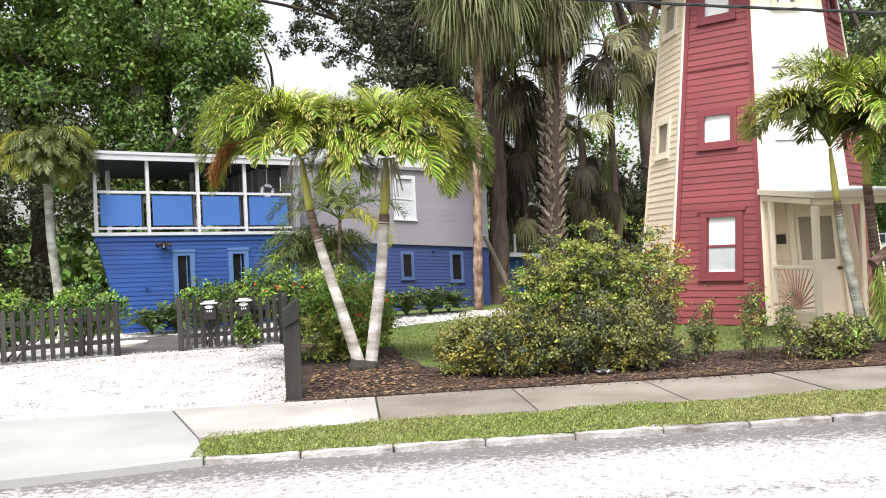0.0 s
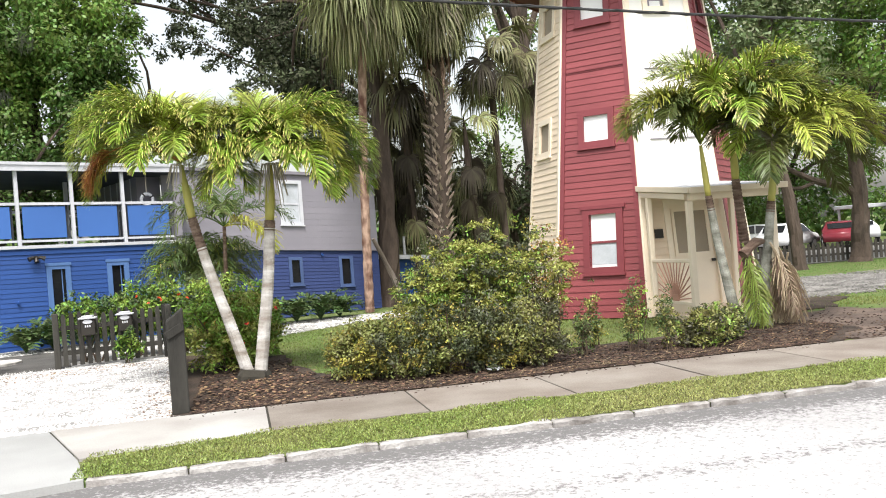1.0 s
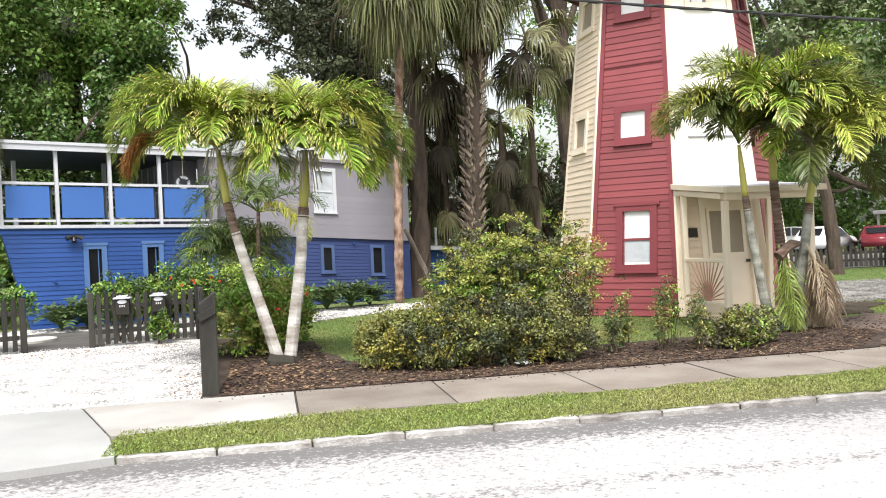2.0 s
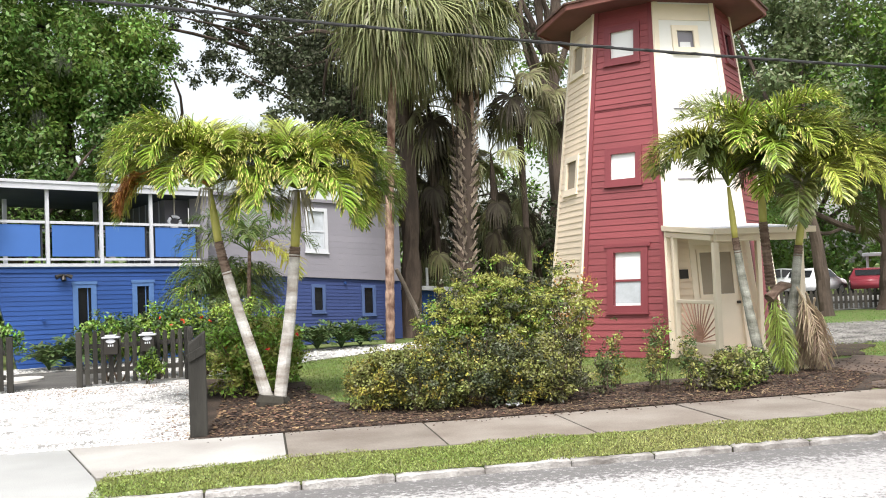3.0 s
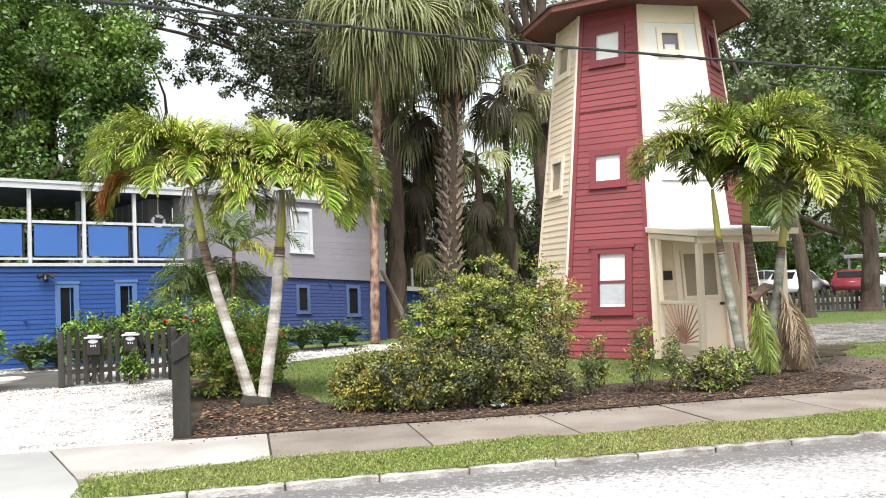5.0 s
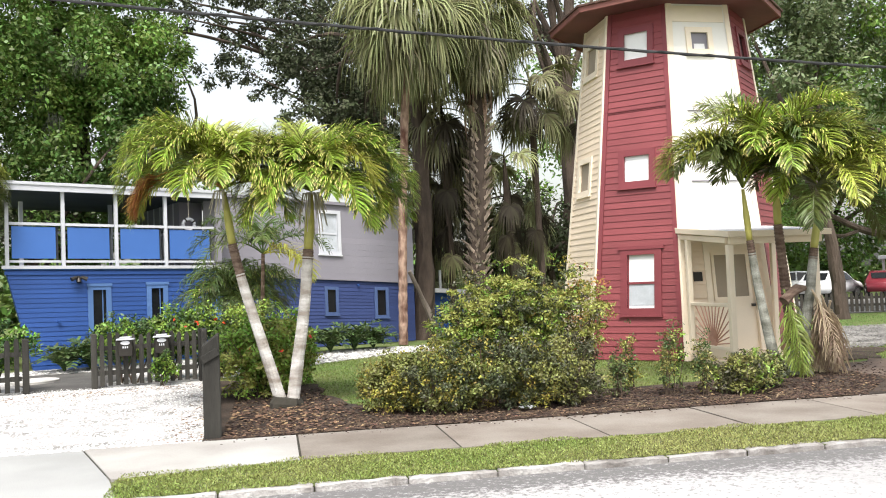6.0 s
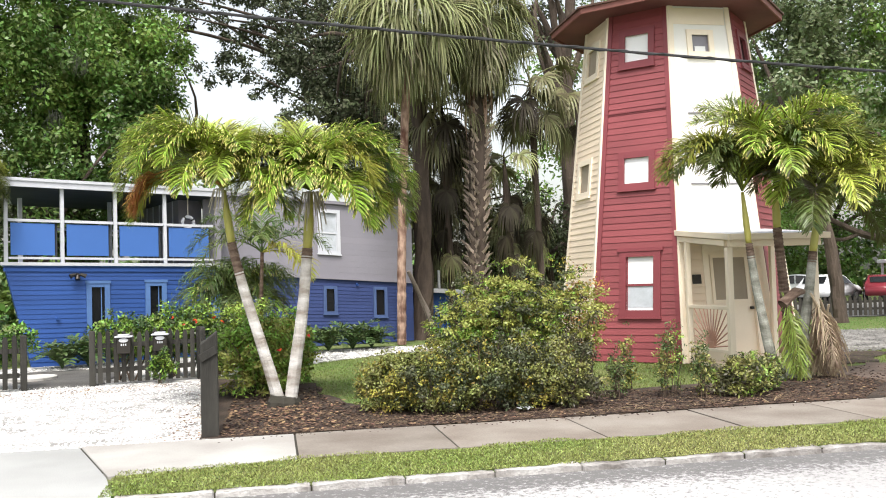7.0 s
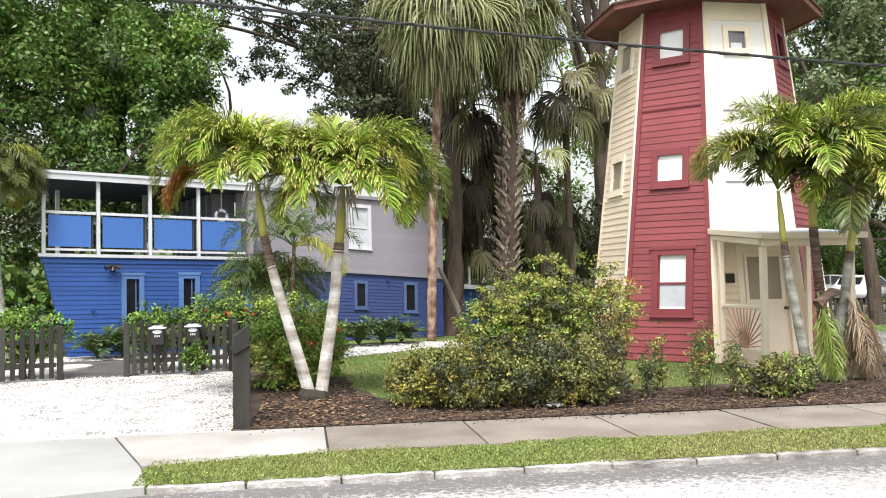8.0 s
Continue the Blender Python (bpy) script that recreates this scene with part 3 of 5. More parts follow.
def window(parent, f, u0, u1, z0, z1, trim, width, pane, label, sash=False, sill=True, back=None, head=0.0):
    """A framed window that fills the opening u0..u1, z0..z1."""
    w = part("window", hexa(bmesh.new(), f, u0 - 0.01, u1 + 0.01, -0.10, -0.085, z0 - 0.01, z1 + 0.01), back or M["dark"], parent, label)
    for n, a in (("frame", (u0 - width, u0 + 0.012, 0.0, 0.042, z0 - width, z1 + width)), ("frame", (u1 - 0.012, u1 + width, 0.0, 0.042, z0 - width, z1 + width)),
                 ("frame", (u0 + 0.012, u1 - 0.012, 0.0, 0.04, z1 - 0.012, z1 + width)), ("frame", (u0 + 0.012, u1 - 0.012, 0.0, 0.04, z0 - width, z0 + 0.012))):
        face_block(n, f, *a, trim, w)
    if head:
        face_block("head_trim", f, u0 - width - head, u1 + width + head, 0.0, 0.055, z1 + width - 0.03, z1 + width + 0.035, trim, w)
    if sill:
        face_block("sill", f, u0 - width - 0.02, u1 + width + 0.02, 0.0, 0.065, z0 - width - 0.03, z0 - width + 0.005, trim, w)
    face_block("pane", f, u0, u1, -0.03, -0.022, z0, z1, pane, w)
    if sash:
        zm = z0 + (z1 - z0) * 0.47
        face_block("lower_pane", f, u0 + 0.035, u1 - 0.035, -0.022, -0.018, z0 + 0.06, zm - 0.022, M["sheer"], w)
        face_block("sash_rail", f, u0 + 0.012, u1 - 0.012, -0.021, 0.0, zm - 0.022, zm + 0.022, trim, w)
        for a, b in ((u0 + 0.012, u0 + 0.035), (u1 - 0.035, u1 - 0.012)):
            face_block("sash_stile", f, a, b, -0.021, -0.006, z0 + 0.012, z1 - 0.012, trim, w)
    return w


# ---------------- the eight-sided tower ----------------
TX, TY = 8.2, 17.0
EAVE = 6.78


def radius(z):
    return 2.13 - (z - 2.38) * 0.119


def side(theta):
    n, r = Vector((cos(theta), sin(theta), 0)), Vector((-sin(theta), cos(theta), 0))

    def f(u, w, z):
        return Vector((TX, TY, z)) + n * (radius(z) * cos(pi / 8) + w) + r * u
    return f


def half(z):
    return radius(z) * sin(pi / 8)


tower = thing("tower", "eight-sided tapering wooden tower painted brick red and cream", "tower", at=(0, 0, 0))
DOOR = (-0.31, 0.59, 0.12, 2.05)
faces = {
    180: ("cream", "creamtrim", [(-0.36, 0.22, 3.33, 3.92), (-0.36, 0.22, 5.76, 6.32)]),
    225: ("red", "redtrim", [(-0.21, 0.36, 0.95, 1.98), (-0.26, 0.26, 3.37, 3.89), (-0.26, 0.24, 5.78, 6.33)]),
    270: ("cream", "creamtrim", [DOOR, (-0.21, 0.16, 5.86, 6.22)]),
    315: ("red", "redtrim", [(-0.15, 0.31, 5.77, 6.33)]),
}
for deg in range(0, 360, 45):
    f = side(radians(deg))
    paint, trim, holes = faces.get(deg, ("red" if deg % 90 else "cream", "", []))
    seen = deg in faces
    if deg == 270:
        board_wall(tower, f, lambda z: -half(z) + 0.06, lambda z: half(z) - 0.06, 0.0, 2.36, holes[:1], 0.125, M["cream"], M["cream"], lap=0.034)
        board_wall(tower, f, lambda z: -half(z) + 0.05, lambda z: half(z) - 0.05, 2.36, EAVE, holes[1:], 0.45, M["litcream"], M["litcream"], boards=False)
    else:
        board_wall(tower, f, lambda z: -half(z) + 0.05, lambda z: half(z) - 0.05, 0.0, EAVE, holes, 0.125, M[paint], M[paint], boards=seen)
    if deg == 225:
        for z in (4.78,):
            face_block("band", f, -half(z) + 0.06, half(z) - 0.06, 0.0, 0.034, z, z + 0.018, M["redtrim"], tower)
        a, b, c = holes
        window(tower, f, *a, M["redtrim"], 0.12, M["blind"], "red-framed sash window with a drawn white blind", sash=True, head=0.05)
        window(tower, f, *b, M["redtrim"], 0.11, M["blind"], "small square red-framed window with a white blind")
        window(tower, f, *c, M["redtrim"], 0.11, M["blind"], "small square red-framed window with a white blind")
    if deg == 180:
        for h in holes:
            window(tower, f, *h, M["creamtrim"], 0.10, M["curtain"], "small cream-framed window")
    if deg == 315:
        window(tower, f, *holes[0], M["redtrim"], 0.10, M["glass"], "narrow red-framed window")
    if deg == 270:
        w = window(tower, f, *holes[1], M["creamtrim"], 0.09, M["grey"], "small cream-framed window with a half-drawn white blind")
        # white block over the lower part of the grey pane
        face_block("blind", f, -0.13, 0.09, -0.020, -0.014, 5.87, 5.99, M["blind"], w)
        for z in (3.30, 4.66):
            face_block("band", f, -half(z) + 0.3, half(z) - 0.3, 0.0, 0.032, z, z + 0.012, M["grey"], tower)
        face_block("top_panel", f, -0.56, 0.52, 0.0, 0.02, 6.42, 6.74, M["creamtrim"], tower)
# corner boards along the eight edges
for k in range(8):
    a = radians(22.5 + 45 * k)
    bm = bmesh.new()
    d, t = Vector((cos(a), sin(a), 0)), Vector((-sin(a), cos(a), 0))
    v = []
    for z in (0.0, EAVE):
        for s, w in ((-0.085, -0.012), (0.0, 0.03), (0.085, -0.012), (0.0, -0.08)):
            v.append(bm.verts.new(Vector((TX, TY, z)) + d * (radius(z) + w) + t * s))
    for i in range(4):
        bm.faces.new((v[i], v[(i + 1) % 4], v[4 + (i + 1) % 4], v[4 + i]))
    bm.faces.new(v[:4][::-1])
    bm.faces.new(v[4:])
    bmesh.ops.recalc_face_normals(bm, faces=bm.faces[:])
    part("corner_board", bm, M["creamtrim"], tower)
# half of each edge beside a red side carries the red board
for deg, s in ((225, -1), (225, 1), (315, -1)):
    f = side(radians(deg))
    bm = bmesh.new()
    v = []
    for z in (0.0, EAVE):
        e = half(z) - 0.03
        for u, w in ((s * e, 0.0), (s * (e - 0.085), 0.0), (s * (e - 0.085), 0.034), (s * e, 0.034)):
            v.append(bm.verts.new(f(u, w, z)))
    for q in ((0, 1, 2, 3), (7, 6, 5, 4), (0, 4, 5, 1), (1, 5, 6, 2), (2, 6, 7, 3), (3, 7, 4, 0)):
        bm.faces.new([v[i] for i in q])
    bmesh.ops.recalc_face_normals(bm, faces=bm.faces[:])
    part("edge_board", bm, M["redtrim"], tower)
# roof: deep eaves, soffit, fascia and a shingled pyramid
R0 = 2.34


def octa(r):
    return [(TX + r * cos(radians(22.5 + 45 * k)), TY + r * sin(radians(22.5 + 45 * k))) for k in range(8)]


part("soffit", prism(bmesh.new(), octa(R0 - 0.03), EAVE, EAVE + 0.03), M["soffit"], tower)
for k in range(8):
    (x0, y0), (x1, y1) = octa(R0)[k], octa(R0)[(k + 1) % 8]
    bm = bmesh.new()
    box(bm, (math.hypot(x1 - x0, y1 - y0), 0.035, 0.15), ((x0 + x1) / 2, (y0 + y1) / 2, EAVE + 0.045), Matrix.Rotation(math.atan2(y1 - y0, x1 - x0), 3, "Z"), 0.006)
    part("fascia", bm, M["fascia"], tower)
bm = bmesh.new()
tip = bm.verts.new((TX, TY, EAVE + 0.62))
for ring_r, ring_z in ((R0 + 0.06, EAVE + 0.115),):
    vs = [bm.verts.new((x, y, ring_z)) for x, y in octa(ring_r)]
    lo = [bm.verts.new((x, y, ring_z - 0.035)) for x, y in octa(ring_r)]
    bm.faces.new(lo[::-1])
    for k in range(8):
        bm.faces.new((vs[k], vs[(k + 1) % 8], tip))
        bm.faces.new((lo[k], lo[(k + 1) % 8], vs[(k + 1) % 8], vs[k]))
bmesh.ops.recalc_face_normals(bm, faces=bm.faces[:])
part("roof", bm, M["brownroof"], tower)
# tower door with a glazed upper half
f = side(radians(270))
door = face_block("door", f, DOOR[0] + 0.02, DOOR[1] - 0.02, -0.07, -0.03, DOOR[2], DOOR[3] - 0.02, M["creamtrim"], tower, "cream door with a glazed upper half")
face_block("door_glass", f, -0.18, 0.46, -0.03, -0.024, 1.12, 1.9, M["curtain"], door)
for a in ((-0.24, -0.18, 1.06, 1.96), (0.46, 0.52, 1.06, 1.96), (-0.18, 0.46, 1.06, 1.12), (-0.18, 0.46, 1.9, 1.96)):
    face_block("glass_bead", f, a[0], a[1], -0.03, -0.01, a[2], a[3], M["creamtrim"], door)
face_block("door_panel", f, -0.18, 0.46, -0.03, -0.018, 0.28, 0.92, M["creamtrim"], door)
face_block("knob", f, 0.49, 0.54, -0.03, 0.04, 0.93, 0.98, M["metal"], door)
for a in ((DOOR[0] - 0.09, DOOR[0] + 0.02, DOOR[2], DOOR[3] + 0.09), (DOOR[1] - 0.02, DOOR[1] + 0.09, DOOR[2], DOOR[3] + 0.09), (DOOR[0] + 0.02, DOOR[1] - 0.02, DOOR[3] - 0.02, DOOR[3] + 0.09)):
    face_block("door_casing", f, a[0], a[1], -0.03, 0.04, a[2], a[3], M["creamtrim"], tower)
plaque = face_block("plaque", f, -0.64, -0.47, 0.028, 0.045, 1.43, 1.6, M["metal"], tower, "small dark metal plaque")

# porch: sloping roof on posts, side rail with a fan of bars
porch = thing("porch", "cream wooden porch with a sloping white roof beside the tower door", "porch")
PX0, PX1, PY0, PY1 = 7.40, 9.08, 13.24, 15.1
bm = bmesh.new()
v = []
for x in (PX0 - 0.06, PX1 + 0.06):
    for y, z in ((PY0 - 0.12, 2.20), (PY1, 2.38), (PY1, 2.43), (PY0 - 0.12, 2.25)):
        v.append(bm.verts.new((x, y, z)))
for i in range(4):
    bm.faces.new((v[i], v[(i + 1) % 4], v[4 + (i + 1) % 4], v[4 + i]))
bm.faces.new(v[:4][::-1])
bm.faces.new(v[4:])
bmesh.ops.recalc_face_normals(bm, faces=bm.faces[:])
part("porch_roof", bm, M["white"], porch)
part("fascia", boxes(((PX1 - PX0 + 0.16, 0.03, 0.10), ((PX0 + PX1) / 2, PY0 - 0.137, 2.20)), bevel=0.005), M["creamtrim"], porch)
tilt = Matrix.Rotation(math.atan2(0.18, PY1 - PY0 + 0.12), 3, "X")
for x in (PX0 - 0.075, PX1 + 0.075):
    bm = bmesh.new()
    box(bm, (0.03, PY1 - PY0 + 0.1, 0.10), (x, (PY0 + PY1) / 2 - 0.06, 2.29), tilt, 0.005)
    part("barge_board", bm, M["creamtrim"], porch)
part("front_beam", boxes(((PX1 - PX0, 0.09, 0.12), ((PX0 + PX1) / 2, PY0 + 0.05, 2.10)), bevel=0.006), M["creamtrim"], porch)
for x in (PX0, PX1):
    bm = bmesh.new()
    box(bm, (0.09, PY1 - PY0 - 0.1, 0.1), (x, (PY0 + PY1) / 2 + 0.06, 2.19), tilt, 0.006)
    part("side_beam", bm, M["creamtrim"], porch)
    part("post", boxes(((0.10, 0.10, 1.9), (min(x, 8.96), PY0 + 0.05, 1.08)), bevel=0.008), M["creamtrim"], porch)
    part("wall_post", boxes(((0.09, 0.09, 2.12), (x, PY1 - 0.35, 1.16)), bevel=0.008), M["creamtrim"], porch)
part("porch_floor", boxes(((PX1 - PX0 + 0.1, PY1 - PY0 - 0.2, 0.1), ((PX0 + PX1) / 2, (PY0 + PY1) / 2 - 0.1, 0.06)), bevel=0.01), M["cream"], porch)
part("skirt_panel", boxes(((0.05, 1.35, 0.16), (PX0, 14.02, 0.2))), M["cream"], porch)
part("top_rail", boxes(((0.07, 1.36, 0.06), (PX0, 14.02, 1.03)), bevel=0.008), M["creamtrim"], porch)
part("bottom_rail", boxes(((0.06, 1.36, 0.05), (PX0, 14.02, 0.305)), bevel=0.006), M["creamtrim"], porch)
sunburst = part("sunburst", boxes(((0.03, 0.22, 0.12), (PX0 - 0.012, 13.95, 0.39)), bevel=0.01), M["rust"], porch, "rust-red metal sunburst of fanned bars")
for i in range(17):
    a = radians(5 + 170 * i / 16)
    reach = min(0.60 / max(abs(cos(a)), 0.05), 0.66 / max(sin(a), 0.05))
    p0, p1 = Vector((PX0 - 0.012, 13.95, 0.35)), Vector((PX0 - 0.012, 13.95 - cos(a) * reach, 0.35 + sin(a) * reach))
    part("bar", tube(bmesh.new(), [p0, p0.lerp(p1, 0.5), p1], [0.014, 0.012, 0.010], 5), M["rust"], sunburst)

# ---------------- the blue house ----------------
house = thing("house", "blue clapboard house with a covered upper deck and grey upper wall", "house")
DA = radians(24)
D0, DU, DN = Vector((-5.2, 20.5, 0)), Vector((cos(DA), sin(DA), 0)), Vector((sin(DA), -cos(DA), 0))


def deck(u, w, z):
    return D0 + DU * u + DN * w + Vector((0, 0, z - 0.02 * u))


GA = radians(11)
G0, GU, GN = Vector((-1.3, 23.0, 0)), Vector((cos(GA), sin(GA), 0)), Vector((sin(GA), -cos(GA), 0))


def grey(u, w, z):
    return G0 + GU * u + GN * w + Vector((0, 0, z - 0.075 * u * min(1.0, z / 1.6)))


hull = [(1.27, 1.58, 0.55, 1.75), (2.58, 2.88, 0.55, 1.77)]
board_wall(house, deck, lambda z: 0.02 - 0.235 * z, lambda z: 4.22, 0.0, 2.2, hull, 0.105, M["blue"], M["blue"], name="lower_wall")
for h in hull:
    w = window(house, deck, *h, M["bluetrim"], 0.10, M["darkpane"], "narrow dark window in a pale blue frame", head=0.02)
    face_block("mullion", deck, h[1] - 0.09, h[1] - 0.07, -0.021, -0.004, h[2], h[3], M["bluetrim"], w)
face_block("corner_board", deck, 4.15, 4.28, 0.0, 0.04, 0.0, 2.2, M["bluetrim"], house)
# return wall beside the deck block, and the end wall
part("return_wall", hexa(bmesh.new(), deck, 4.08, 4.22, -2.4, -0.14, 0.0, 2.2), M["blue"], house)
# dark wood colour on this end wall stands in for deep shade
part("end_wall", hexa(bmesh.new(), lambda u, w, z: deck(u - 0.21 * w, w, z), 0.10, 0.24, -5.0, -0.2, 0.0, 2.2), M["blackwood"], house, "end wall given a dark wood colour for its deep shade")


def deck_slab(name, u0, u1, w0, w1, z0, z1, material):
    """A level slab behind the front whose end wall runs back at a slant."""
    bm = bmesh.new()
    v = [bm.verts.new(deck(u, w, z)) for z in (z0, z1) for u, w in ((u0 - 0.21 * w0, w0), (u1, w0), (u1, w1), (u0, w1))]
    for q in ((0, 1, 2, 3), (7, 6, 5, 4), (0, 4, 5, 1), (1, 5, 6, 2), (2, 6, 7, 3), (3, 7, 4, 0)):
        bm.faces.new([v[i] for i in q])
    bmesh.ops.recalc_face_normals(bm, faces=bm.faces[:])
    return part(name, bm, material, house)


# floor edge and white gutter boards
deck_slab("deck_floor", -0.55, 4.28, -4.6, 0.05, 2.2, 2.27, M["bluetrim"])
face_block("deck_edge", deck, -0.58, 4.3, 0.05, 0.08, 2.22, 2.29, M["white"], house)
face_block("shadow_board", deck, -0.52, 4.25, 0.0, 0.04, 2.09, 2.165, M["blue"], house)
# deck posts, rails and blue panels
for u in (-0.46, 0.68, 1.83, 2.97):
    face_block("deck_post", deck, u - 0.036, u + 0.036, -0.06, 0.03, 2.27, 3.95, M["white"], house)
for u in (0.24, 1.2, 2.35):
    face_block("rear_post", deck, u - 0.045, u + 0.045, -2.6, -2.5, 2.27, 3.95, M["white"], house)
ends = [-0.415, 0.635, 0.725, 1.785, 1.875, 2.925, 3.015, 4.15]
for a, b in zip(ends[::2], ends[1::2]):
    face_block("rail", deck, a, b, -0.05, 0.02, 3.18, 3.24, M["white"], house)
    face_block("low_rail", deck, a, b, -0.05, 0.02, 2.36, 2.41, M["white"], house)
    face_block("deck_panel", deck, a + 0.05, b - 0.11, -0.03, -0.005, 2.45, 3.15, M["bluelight"], house)
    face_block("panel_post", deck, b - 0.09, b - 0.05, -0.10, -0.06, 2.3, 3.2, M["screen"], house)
    face_block("rear_rail", deck, max(a, 0.2), b, -2.6, -2.55, 3.18, 3.24, M["white"], house)
deck_slab("deck_roof", -0.62, 4.42, -4.8, 0.10, 3.98, 4.08, M["white"])
face_block("eave_board", deck, -0.64, 4.44, 0.10, 0.13, 3.93, 4.12, M["white"], house)
face_block("eave_drip", deck, -0.64, 4.44, 0.13, 0.155, 4.06, 4.125, M["white"], house)
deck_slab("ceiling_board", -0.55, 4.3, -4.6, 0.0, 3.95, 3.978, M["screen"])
face_block("deck_side_wall", deck, 3.7, 3.8, -4.6, -1.2, 2.27, 3.95, M["grey"], house)
face_block("deck_side_post", deck, 4.2, 4.34, -0.12, 0.02, 2.29, 3.95, M["grey"], house)
face_block("deck_inner_wall", deck, 3.8, 4.3, -1.28, -1.2, 2.27, 3.95, M["grey"], house)
for k in range(6):
    face_block("wall_batten", deck, 3.68, 3.699, -4.4 + k * 0.55, -4.36 + k * 0.55, 2.27, 3.95, M["white"], house)
# set-back part: grey above, blue below
low = [(2.74, 2.98, 1.02, 1.72), (4.12, 4.38, 0.92, 1.76)]
board_wall(house, grey, lambda z: -0.4, lambda z: 5.2, 0.0, 1.98, low, 0.105, M["shadedblue"], M["shadedblue"], name="rear_lower_wall")
for h in low:
    window(house, grey, *h, M["reartrim"], 0.07, M["darkpane"], "narrow dark window in a pale blue frame")
up = [(2.62, 3.08, 2.72, 3.75)]
board_wall(house, lambda u, w, z: grey(u, w + 0.03, z), lambda z: -0.4, lambda z: 5.2, 2.0, 3.98, up, 0.16, M["grey"], M["grey"], name="upper_wall", lap=0.009)
window(house, lambda u, w, z: grey(u, w + 0.03, z), *up[0], M["white"], 0.08, M["sheer"], "white-framed sash window with a curtain", sash=True)
face_block("drip_board", grey, -0.4, 5.22, 0.03, 0.075, 1.97, 2.02, M["grey"], house)
face_block("roof_edge", lambda u, w, z: grey(u, w + 0.03, z), -0.5, 5.3, -4.0, 0.09, 3.98, 4.06, M["grey"], house)
part("rear_end_wall", hexa(bmesh.new(), grey, 5.06, 5.2, -4.0, -0.14, 0.0, 3.98), M["grey"], house)
part("rear_deck", hexa(bmesh.new(), grey, 5.25, 7.6, -2.2, -0.6, 1.75, 1.87), M["white"], house, "small white-edged rear deck")
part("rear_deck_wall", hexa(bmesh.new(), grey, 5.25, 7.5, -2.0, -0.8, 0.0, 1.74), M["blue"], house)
for u in (5.9, 6.25):
    face_block("deck_baluster", grey, u, u + 0.06, -0.75, -0.69, 1.88, 2.4, M["white"], house)
# pipe stubs on the boards
for (u, z), fn in (((3.6, 1.86), grey), ((0.55, 1.05), deck)):
    bm = tube(bmesh.new(), [fn(u, 0.0, z), fn(u, 0.09, z - 0.01)], 0.035, 8)
    part("pipe_stub", bm, M["blue"], house)

# wall lamp: two small spotlights on a plate
lamp = thing("wall_lamp", "dark twin-head outdoor spotlight on the blue wall", "lamp")
c = deck(0.97, 0.03, 2.0)
bm = tube(bmesh.new(), [c, c + DN * 0.05], 0.06, 10)
part("base", bm, M["metal"], lamp)
for s in (-1, 1):
    bm = tube(bmesh.new(), [c + DN * 0.04, c + DN * 0.10 + DU * s * 0.07 + Vector((0, 0, 0.02)), c + DN * 0.12 + DU * s * 0.17 - Vector((0, 0, 0.02))], [0.02, 0.035, 0.055], 8)
    part("head", bm, M["metal"], lamp)
bm = tube(bmesh.new(), [c + DN * 0.05, c + DN * 0.10 - Vector((0, 0, 0.09))], [0.04, 0.05], 8)
part("sensor", bm, M["metal"], lamp)

# lifebuoy hung on ropes
buoy = thing("lifebuoy", "white ring lifebuoy with dark bands hung on the deck", "lifebuoy")
bc = deck(3.62, -0.25, 3.30)
bm = bmesh.new()
ring = [bc + (DU * cos(a) + Vector((0, 0, 1)) * sin(a)) * 0.14 for a in [2 * pi * k / 24 for k in range(25)]]
tube(bm, ring, 0.042, 8)
part("ring", bm, M["white"], buoy, smooth=True)
for a in (0.6, 2.2, 3.8, 5.4):
    q = [bc + (DU * cos(a + e) + Vector((0, 0, 1)) * sin(a + e)) * 0.14 for e in (-0.12, 0, 0.12)]
    part("band", tube(bmesh.new(), q, 0.047, 8), M["metal"], buoy)
part("rope", tube(bmesh.new(), [bc + Vector((0, 0, 0.15)), bc + Vector((0, 0, 0.42)), deck(3.62, -0.25, 3.93)], 0.012, 6), M["rope"], buoy)


# ---------------- fences ----------------
def picket_fence(name, p0, p1, n, label, height=0.92, width=0.075, ends=True, wood="blackwood"):
    a, b = Vector((*p0, 0)), Vector((*p1, 0))
    d = (b - a).normalized()
    turn = Matrix.Rotation(math.atan2(d.y, d.x), 3, "Z")
    nrm = Vector((d.y, -d.x, 0))
    fence = thing(name, label, "fence")
    for z in (0.26, height * 0.74):
        bm = bmesh.new()
        box(bm, ((b - a).length, 0.04, 0.08), (a + b) / 2 + Vector((0, 0, z)) + nrm * -0.035, turn, 0.005)
        part("rail", bm, M[wood], fence)
    for i in range(n):
        p = a + (b - a) * ((i + 0.5) / n)
        h = height * (1 + 0.03 * sin(i * 7.3))
        bm = bmesh.new()
        w2 = width / 2
        outline = [(-w2, 0.04), (w2, 0.04), (w2, h - 0.06), (w2 * 0.45, h), (-w2 * 0.45, h), (-w2, h - 0.06)]
        lo = [bm.verts.new(p + d * x + nrm * -0.013 + Vector((0, 0, z))) for x, z in outline]
        hi = [bm.verts.new(p + d * x + nrm * 0.011 + Vector((0.01 * sin(i * 3.1) * z, 0, z))) for x, z in outline]
        bm.faces.new(lo)
        bm.faces.new(hi[::-1])
        for k in range(6):
            bm.faces.new((lo[k], hi[k], hi[(k + 1) % 6], lo[(k + 1) % 6]))
        bmesh.ops.recalc_face_normals(bm, faces=bm.faces[:])
        part("picket", bm, M[wood], fence)
    if ends:
        for p in (a - d * 0.06, b + d * 0.06):
            bm = bmesh.new()
